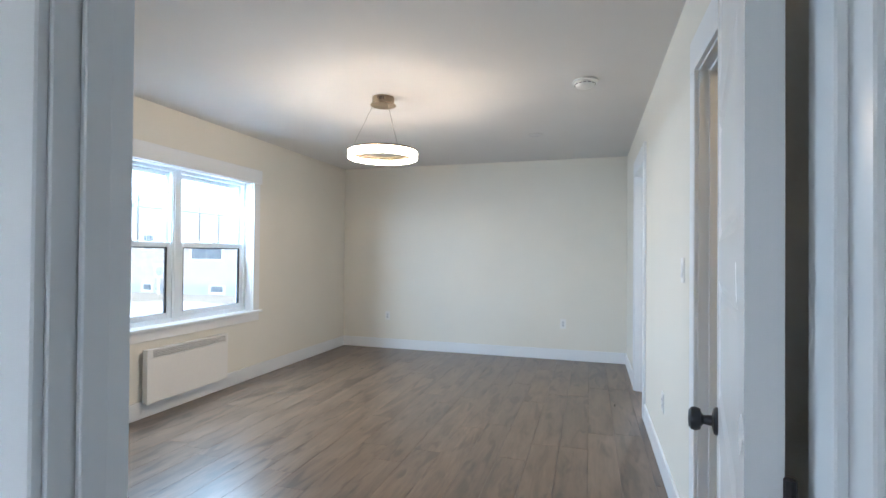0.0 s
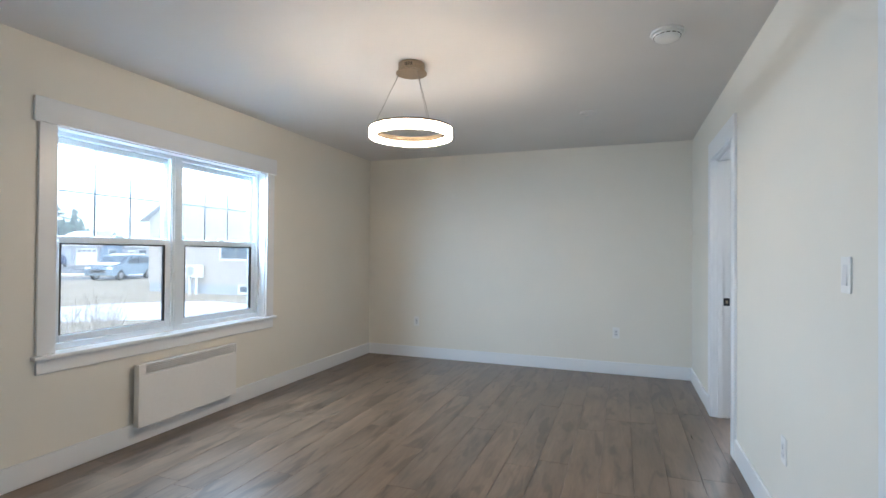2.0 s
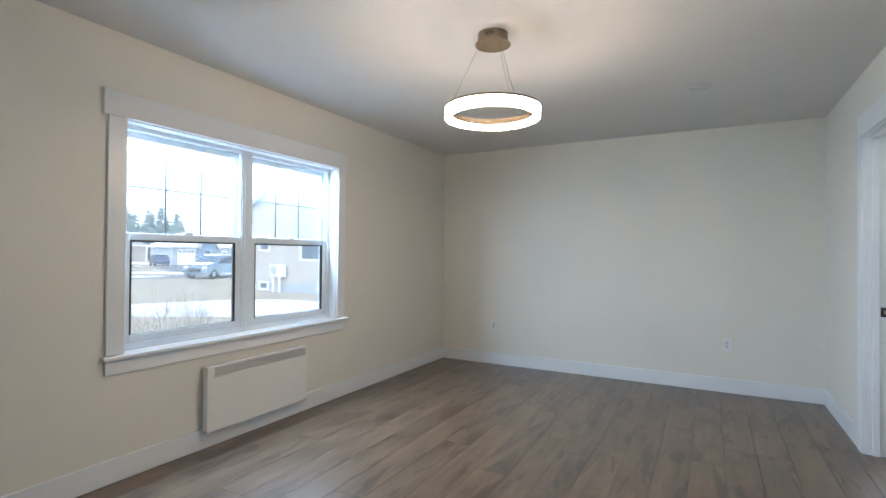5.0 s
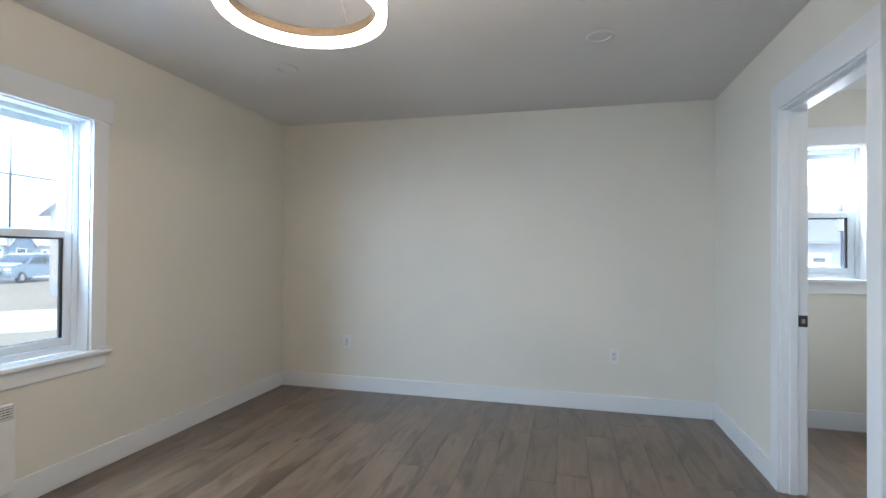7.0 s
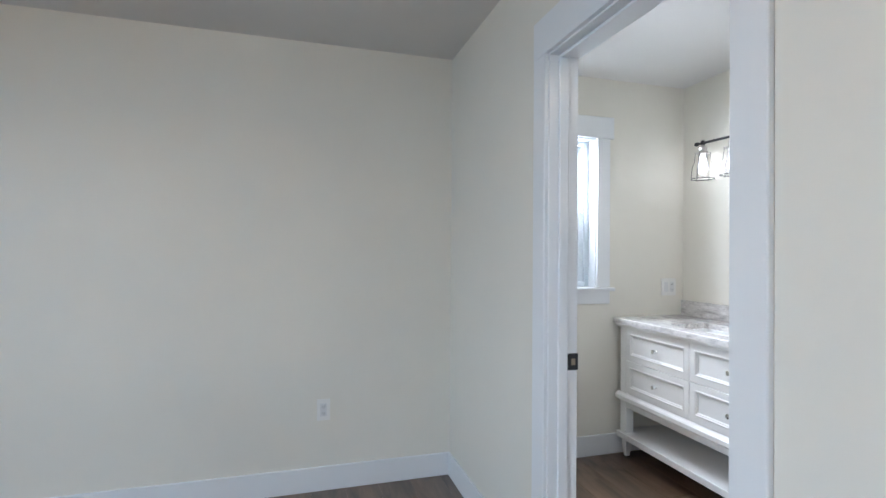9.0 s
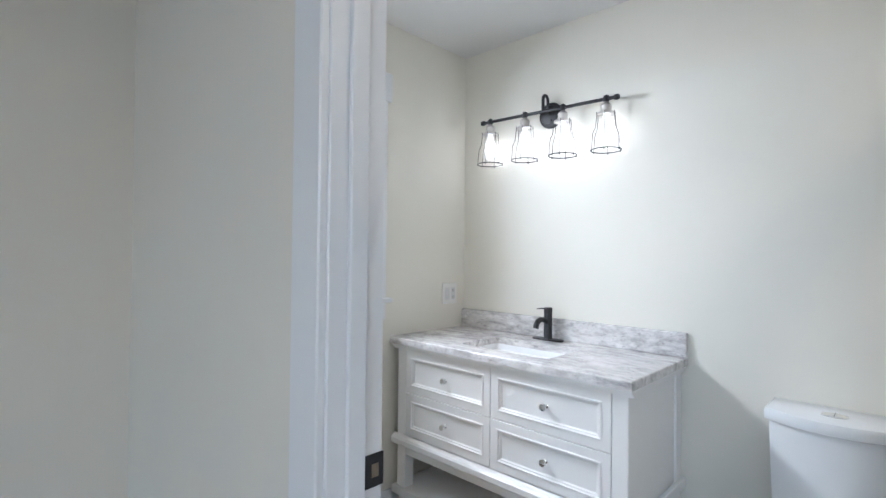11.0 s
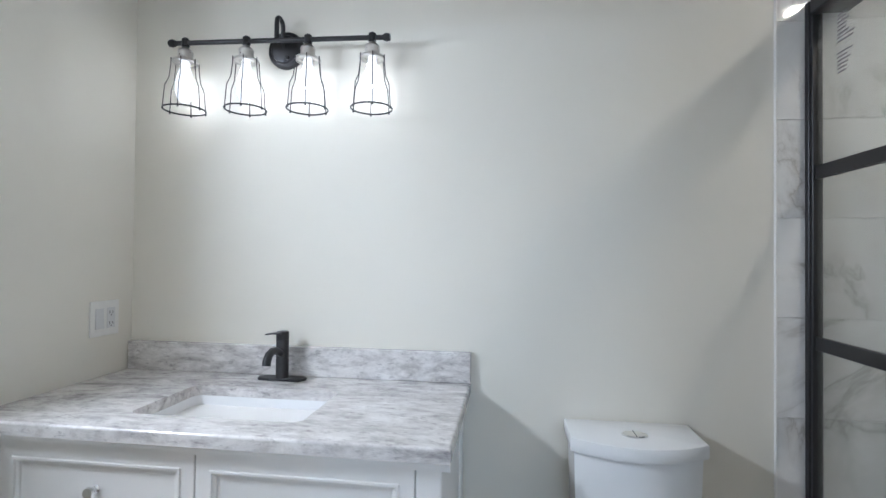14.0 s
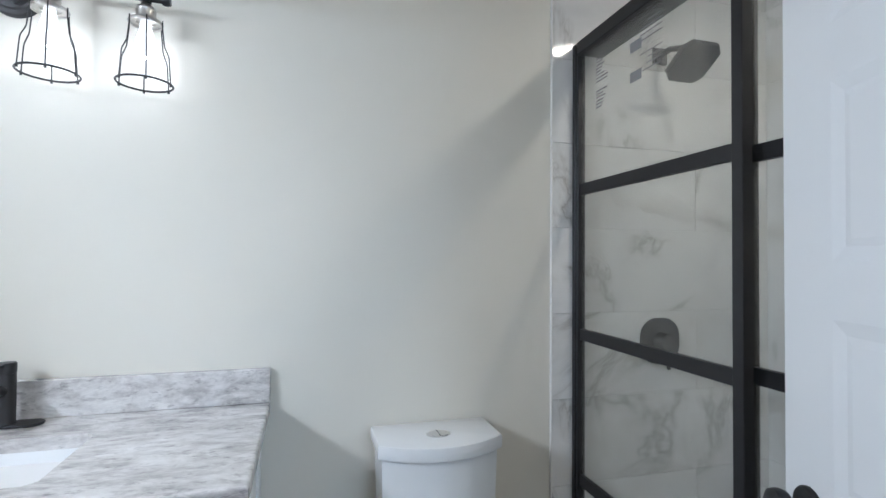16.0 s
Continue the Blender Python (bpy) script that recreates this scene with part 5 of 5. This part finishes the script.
def opening(h, face, at, u0, u1, z0, z1, kind="window", panes=1):
    """A framed window or door on an outer face; face: axis and sign."""
    ax, s = face

    def bx(a, b, d0, d1, e0, e1):
        d = sorted((at + s * d0, at + s * d1))
        return (a, b, d[0], d[1], e0, e1) if ax == "y" else (d[0], d[1], a, b, e0, e1)
    f = 0.09
    nm = {"window": "window", "door": "door", "garage": "garage_door"}[kind]
    w = part(nm, boxes([bx(u0 - f, u0, 0.0, 0.05, z0 - f, z1 + f), bx(u1, u1 + f, 0.0, 0.05, z0 - f, z1 + f), bx(u0, u1, 0.0, 0.05, z1, z1 + f), bx(u0, u1, 0.0, 0.05, z0 - f, z0)]), WHITESIDE, h, "white frame")
    if kind == "window":
        for k in range(panes):
            a, b = u0 + (u1 - u0) * k / panes + 0.03, u0 + (u1 - u0) * (k + 1) / panes - 0.03
            part("pane", boxes([bx(a, b, 0.024, 0.03, z0 + 0.02, z1 - 0.02)]), FARGLASS, w)
    elif kind == "door":
        part("panel", boxes([bx(u0, u1, 0.024, 0.035, z0, z1)]), WHITESIDE, w)
        part("pane", boxes([bx(u0 + 0.2, u1 - 0.2, 0.036, 0.04, z0 + 1.1, z1 - 0.25)]), FARGLASS, w)
    else:
        n = 4
        for k in range(n):
            e0, e1 = z0 + (z1 - z0) * k / n, z0 + (z1 - z0) * (k + 1) / n - 0.015
            part("panel", boxes([bx(u0, u1, 0.024, 0.04, e0, e1)], 0.004), WHITESIDE, w)
        for k in range(4):
            a = u0 + (u1 - u0) * (k + 0.2) / 4
            part("pane", boxes([bx(a, a + (u1 - u0) * 0.15, 0.041, 0.045, z1 - (z1 - z0) / 4 + 0.1, z1 - 0.15)]), FARGLASS, w)


nb = gable_house("neighbour_house", "cream sided house with grey gable roof and plinth", -23.0, -14.3, 19.4, 31, 3.0, 5.45, "y", SIDING, 0.47)
laps(nb, ("y", -1), 19.4, -23.0, -14.3, GZ + 0.48, 3.0, SIDING)
opening(nb, ("y", -1), 19.375, -18.15, -16.35, 0.93, 1.75, "window", 2)
opening(nb, ("y", -1), 19.375, -21.15, -20.5, 1.4, 2.1)
for a, b in ((-17.05, -16.3), (-21.2, -20.65)):
    opening(nb, ("y", -1), 19.43, a, b, -0.66, -0.36)
opening(nb, ("x", 1), -14.3, 21.5, 22.7, 0.6, 1.8)
hp = thing("heat_pump", (-19.5, 18.9, GZ), "pale outdoor heat pump unit on a wall bracket", "heat pump")
part("casing", boxes([(-19.95, -19.1, 18.92, 19.25, 0.03, 0.63)], 0.02, 2), WHITESIDE, hp)
part("fan_grille", turned([(0.001, -0.01), (0.24, -0.01), (0.25, 0.0), (0.001, 0.0)], 28, (-19.65, 18.918, 0.33), "y"), CONCRETE, hp, smooth=True)
part("bracket", boxes([(-19.80, -19.72, 18.95, 19.37, -0.03, 0.029), (-19.35, -19.27, 18.95, 19.37, -0.03, 0.029), (-19.35, -19.27, 18.95, 19.03, GZ, -0.03), (-19.80, -19.72, 18.95, 19.03, GZ, -0.03)]), WHITESIDE, hp)

fb = gable_house("far_house", "tan bungalow with grey hip roof across the street", -116, -104, 40, 61.2, 2.4, 6.2, "y", TANSIDE, hip=6.5)
for a, b, z0, z1 in ((55.9, 57.0, 0.4, 2.0), (51.6, 52.6, 0.0, 1.7), (46, 47.2, 0.2, 1.8)):
    opening(fb, ("x", 1), -104, a, b, z0, z1)
part("corner_board", boxes([(-104.1, -103.93, 61.0, 61.25, GZ, 2.4)]), WHITESIDE, fb, "white corner board")
fg = gable_house("far_garage_house", "blue-grey house with snowy roof and white garage door", -79, -73, 47.3, 60, 2.0, 4.1, "y", BLUESIDE, hip=2.6, roof_mat=SNOW)
opening(fg, ("x", 1), -73, 48.1, 50.9, GZ + 0.1, 1.6, "garage")
opening(fg, ("x", 1), -73, 55.9, 56.9, GZ + 0.3, 1.4, "door")
opening(fg, ("x", 1), -73, 57.6, 59.0, 0.2, 1.5, "window", 2)
bh = gable_house("porch_gable", "slate blue porch gable in front of the garage house", -76, -72.4, 51.4, 54.4, 2.2, 4.2, "x", PORCHBLUE)
opening(bh, ("x", 1), -72.4, 52.3, 53.4, 0.2, 1.5)
wg = gable_house("white_garage", "white sided garage beside the lawn", -42.5, -35.3, 11.6, 18.0, 1.65, 3.7, "x", WHITESIDE, roof_mat=SNOW)
opening(wg, ("x", 1), -35.3, 12.6, 13.4, 0.0, 1.2)
bn = thing("wheelie_bin", (-62, 33, GZ), "green plastic waste bin standing by the street", "bin")
bb = boxes([(-62.45, -61.55, 32.5, 33.4, GZ + 0.06, GZ + 1.05)], 0.04, 2)
part("body", bb, BINGREEN, bn)
part("lid", boxes([(-62.5, -61.5, 32.45, 33.45, GZ + 1.051, GZ + 1.13)], 0.03, 2), BINGREEN, bn)
for yy in (32.6, 33.3):
    part("wheel", turned([(0.001, -0.04), (0.11, -0.04), (0.11, 0.04), (0.001, 0.04)], 14, (-62.4, yy, GZ + 0.11), "y"), RUBBER, bn)

gh = gable_house("grey_house", "tall grey-blue sided house with white corner boards", 10.0, 18.8, 38.6, 48, 3.75, 7.4, "y", GREYSIDE)
laps(gh, ("y", -1), 38.6, 10.0, 18.8, GZ, 3.7, GREYSIDE)
part("corner_board", boxes([(18.65, 18.83, 38.54, 38.7, GZ, 3.75)]), WHITESIDE, gh, "white corner board")
opening(gh, ("y", -1), 38.575, 12.0, 13.4, 2.3, 3.5, "window", 2)
wing = gable_house("grey_house_wing", "grey-blue sided house wing with white door", 18.85, 30, 39.4, 47, 3.85, 6.2, "x", GREYSIDE)
laps(wing, ("y", -1), 39.4, 18.85, 30, GZ, 3.8, GREYSIDE)
opening(wing, ("y", -1), 39.375, 19.4, 20.15, GZ + 0.3, 1.4, "door")
for a in (20.1, 22.9):
    opening(wing, ("y", -1), 39.375, a, a + 0.75, 2.5, 3.5)
opening(wing, ("y", -1), 39.375, 20.5, 21.2, 0.4, 1.5)
gg = gable_house("garage", "grey garage with white panelled door", 6.2, 15.1, 34.5, 38.5, 2.2, 3.6, "x", GREYSIDE)
opening(gg, ("y", -1), 34.5, 10.3, 14.3, GZ + 0.05, 1.35, "garage")
opening(gg, ("y", -1), 34.5, 6.9, 9.3, GZ + 0.05, 1.35, "garage")

post = thing("street_lamp", (11.88, 28.0, GZ), "dark street lamp post with lantern head", "street lamp")
lx, ly = 11.88, 28.0
part("post", turned([(0.14, GZ), (0.14, GZ + 0.5), (0.09, GZ + 0.6), (0.075, 2.1), (0.11, 2.2), (0.06, 2.4)], 14, (lx, ly, 0)), CARDARK, post, smooth=True)
part("lantern", turned([(0.17, 2.42), (0.33, 3.15), (0.32, 3.17), (0.16, 2.44), (0.17, 2.42)], 6, (lx, ly, 0)), CERAMIC, post, "pale lantern glass")
part("lantern_roof", turned([(0.42, 3.16), (0.38, 3.22), (0.12, 3.45), (0.05, 3.55), (0.015, 3.7)], 6, (lx, ly, 0)), CARDARK, post)
part("lantern_cage", turned([(0.06, 2.4), (0.2, 2.4), (0.2, 2.43), (0.06, 2.43)], 6, (lx, ly, 0)), CARDARK, post)


def car(name, label, x, y, turn, paintm, snowy=False, size=1.0):
    c = thing(name, (x, y, GZ, 0, 0, turn), label, "car")
    m = pose(x, y, GZ, 0, 0, turn) @ Matrix.Diagonal((size, size, size, 1))

    def put(nm, bm, mt, parent=c, lab="", sm=False):
        bm.transform(m)
        return part(nm, bm, mt, parent, lab, sm)
    side = [(-2.2, 0.35), (-2.25, 0.62), (-2.2, 0.86), (-2.05, 0.98), (-1.95, 1.02), (-1.55, 1.5), (-1.2, 1.62), (0.15, 1.64), (0.5, 1.55), (1.1, 1.1), (1.9, 0.98), (2.2, 0.82), (2.28, 0.55), (2.2, 0.32)]
    bm = bmesh.new()
    rings = []
    for w, sh in ((-0.9, 0.94), (-0.84, 1.0), (0.84, 1.0), (0.9, 0.94)):
        ring = []
        for u, z in side:
            k = max(0.0, (z - 1.0) / 0.64)
            ring.append(bm.verts.new((u * (0.985 if abs(w) > 0.85 else 1.0), w * (1 - 0.17 * k), 0.3 + (z - 0.3) * (0.985 if abs(w) > 0.85 else 1.0))))
        rings.append(ring)
    for a, b in zip(rings, rings[1:]):
        for k in range(len(side)):
            j = (k + 1) % len(side)
            bm.faces.new((a[k], a[j], b[j], b[k]))
    bm.faces.new(rings[0])
    bm.faces.new(rings[-1])
    bmesh.ops.recalc_face_normals(bm, faces=bm.faces)
    body = put("body", bm, paintm, sm=True)
    for s in (-1, 1):
        ys = s * 0.86
        put("side_window", prism([(-1.5, 1.06), (-1.3, 1.45), (-0.35, 1.52), (-0.35, 1.06)], ys - 0.055, ys + 0.055, "y"), FARGLASS, body)
        put("side_window", prism([(-0.27, 1.06), (-0.27, 1.52), (0.3, 1.48), (0.85, 1.08)], ys - 0.055, ys + 0.055, "y"), FARGLASS, body)
        put("headlight", boxes([(2.08, 2.235, s * 0.7 - 0.16, s * 0.7 + 0.16, 0.72, 0.86)], 0.03, 2), CERAMIC, body)
        put("tail_light", boxes([(-2.215, -2.1, s * 0.72 - 0.13, s * 0.72 + 0.13, 0.82, 1.0)], 0.02, 2), CARDARK, body)
        for u in (-1.38, 1.42):
            wh = put("wheel", turned([(0.2, -0.11), (0.31, -0.11), (0.335, -0.07), (0.335, 0.07), (0.31, 0.11), (0.2, 0.11)], 28, (u, s * 0.82, 0.335), "y"), RUBBER, sm=True)
            put("rim", turned([(0.001, -0.115), (0.2, -0.112), (0.2, 0.112), (0.001, 0.115)], 20, (u, s * 0.82, 0.335), "y"), RIM, wh)
    put("windscreen", prism([(0.62, 1.48), (1.12, 1.115), (1.15, 1.12), (0.66, 1.5)], -0.68, 0.68, "y"), FARGLASS, body)
    put("grille", boxes([(2.2, 2.285, -0.5, 0.5, 0.5, 0.7)], 0.02, 2), RUBBER, body)
    if snowy:
        put("bonnet_snow", prism([(1.15, 1.09), (1.9, 0.97), (1.9, 1.03), (1.15, 1.15)], -0.7, 0.7, "y", bevel=0.02), SNOW, body, "thin white snow on the bonnet")
        put("roof_snow", boxes([(-1.45, 0.3, -0.66, 0.66, 1.6, 1.72)], 0.05, 3), SNOW, body, "thin white snow on the roof")


car("car", "blue-grey parked estate car with snow on its roof", -34.7, 26.6, 289, CARBLUE, True, 1.1)
car("car", "dark blue car parked by the far garage", -69.4, 43.0, 160, CARDARK)
car("car", "white car parked by the grey garage", 12.45, 33.0, 185, CARWHITE)


def conifer(x, y, height, seed):
    rnd = random.Random(seed)
    t = thing("conifer_tree", (x, y, GZ), "tall dark green spruce tree behind the houses", "tree", "far spruces")
    part("trunk", tube([(x, y, GZ), (x + 0.1, y, GZ + height * 0.5), (x, y + 0.1, GZ + height * 0.98)], [0.22, 0.13, 0.02], 7), BARK, t)
    bm = bmesh.new()
    tiers = 22
    wide = rnd.uniform(0.24, 0.34)
    for k in range(tiers):
        f = k / tiers
        r = height * wide * (1 - f) ** 0.62 * rnd.uniform(0.75, 1.15) + 0.2
        z = GZ + height * (0.06 + 0.92 * f)
        for j in range(max(8, int(28 * (1 - f)))):
            a = rnd.uniform(0, 2 * math.pi)
            rr = r * rnd.uniform(0.55, 1.12)
            dz = -rr * rnd.uniform(0.0, 0.35)
            w = rr * 0.34 + 0.2
            d, s = Vector((math.cos(a), math.sin(a), 0)), Vector((-math.sin(a), math.cos(a), 0))
            o = Vector((x, y, z + rnd.uniform(-0.3, 0.3)))
            for q in range(3):
                c0, c1 = o + d * rr * (0.1 + 0.28 * q) + Vector((0, 0, dz * (0.1 + 0.28 * q))), o + d * rr * (0.42 + 0.29 * q) + Vector((0, 0, dz * (0.42 + 0.29 * q)))
                ww = w * rnd.uniform(0.7, 1.2) * (1.1 - 0.25 * q)
                v = [bm.verts.new(p) for p in (c0, (c0 + c1) / 2 + s * ww - Vector((0, 0, 0.16 * rr)), c1, (c0 + c1) / 2 - s * ww - Vector((0, 0, 0.16 * rr)), (c0 + c1) / 2 + Vector((0, 0, 0.16)))]
                for i in range(4):
                    bm.faces.new((v[i], v[(i + 1) % 4], v[4]))
    part("crown", bm, NEEDLE, t)


rt = random.Random(8)
for k in range(76):
    f = (k + rt.uniform(-0.4, 0.4)) / 75
    q = 126 + rt.uniform(-6, 24)
    conifer(-0.4726 * q - (0.53 + 0.6 * f) * 0.881 * q, 0.881 * q - (0.53 + 0.6 * f) * 0.4726 * q, rt.uniform(10.0, 17.0) - 2.0 * (1 - f), k)
for f in (0.515, 0.535):
    q = 140
    conifer(-0.4726 * q - f * 0.881 * q, 0.881 * q - f * 0.4726 * q, 7.0, int(f * 900))


def shrub(x, y, seed, height):
    rnd = random.Random(seed)
    s = thing("bare_shrub", (x, y, GZ), "bare twiggy brown shrub outside the window", "shrub", "bare shrubs")
    bm = bmesh.new()
    for k in range(26):
        a, sp = rnd.uniform(0, 6.28), rnd.uniform(0.1, 0.45)
        h = height * rnd.uniform(0.6, 1.0)
        p = [(x, y, GZ), (x + 0.4 * sp * math.cos(a), y + 0.4 * sp * math.sin(a), GZ + h * 0.5), (x + sp * math.cos(a + 0.3), y + sp * math.sin(a + 0.3), GZ + h)]
        tube(p, [0.004, 0.0028, 0.0013], 4, bm=bm)
        for q in range(3):
            f = rnd.uniform(0.4, 0.9)
            b0 = Vector(p[1]).lerp(Vector(p[2]), f)
            b1 = b0 + Vector((rnd.uniform(-0.18, 0.18), rnd.uniform(-0.18, 0.18), rnd.uniform(0.08, 0.22)))
            tube([b0, b1], [0.002, 0.001], 4, bm=bm)
    part("twigs", bm, TWIG, s)


rs = random.Random(3)
for k in range(13):
    shrub(-7.4 - rs.uniform(0, 1.6), 4.2 + 0.26 * k + rs.uniform(-0.2, 0.2), k, rs.uniform(0.95, 1.45))

# ---- floor planks ----


def planks():
    floor = bpy.data.objects["floor"]
    cache = {}
    rnd = random.Random(11)
    w, full = 0.1815, 1.22
    x, y_end = XW, YN
    while x < XV - 0.01:
        x1 = min(x + w, XV)
        y = HY - rnd.uniform(0, 1.0)
        while y < y_end - 0.005:
            a, b = max(y, HY), min(y + full, y_end)
            y += full
            if b - a < 0.02:
                continue
            key = (round(x1 - x, 3), round(b - a, 3))
            if key not in cache:
                bm = bmesh.new()
                du, dv, q = key[0] / 2 - 0.0003, key[1] / 2 - 0.0003, 0.0007
                rings = [[bm.verts.new((sx * (du - i), sy * (dv - i), z)) for sx, sy in ((-1, -1), (1, -1), (1, 1), (-1, 1))] for z, i in ((-0.008, 0), (-0.001, 0), (0.0, q))]
                for ra, rb in zip(rings, rings[1:]):
                    for k in range(4):
                        bm.faces.new((ra[k], ra[(k + 1) % 4], rb[(k + 1) % 4], rb[k]))
                bm.faces.new(rings[-1])
                me = bpy.data.meshes.new("plank")
                bm.to_mesh(me)
                bm.free()
                me.materials.append(FLOOR)
                cache[key] = me
            p = new("plank", cache[key])
            p.location = ((x + x1) / 2, (a + b) / 2, 0.0)
            p.parent = floor
        x = x1


planks()
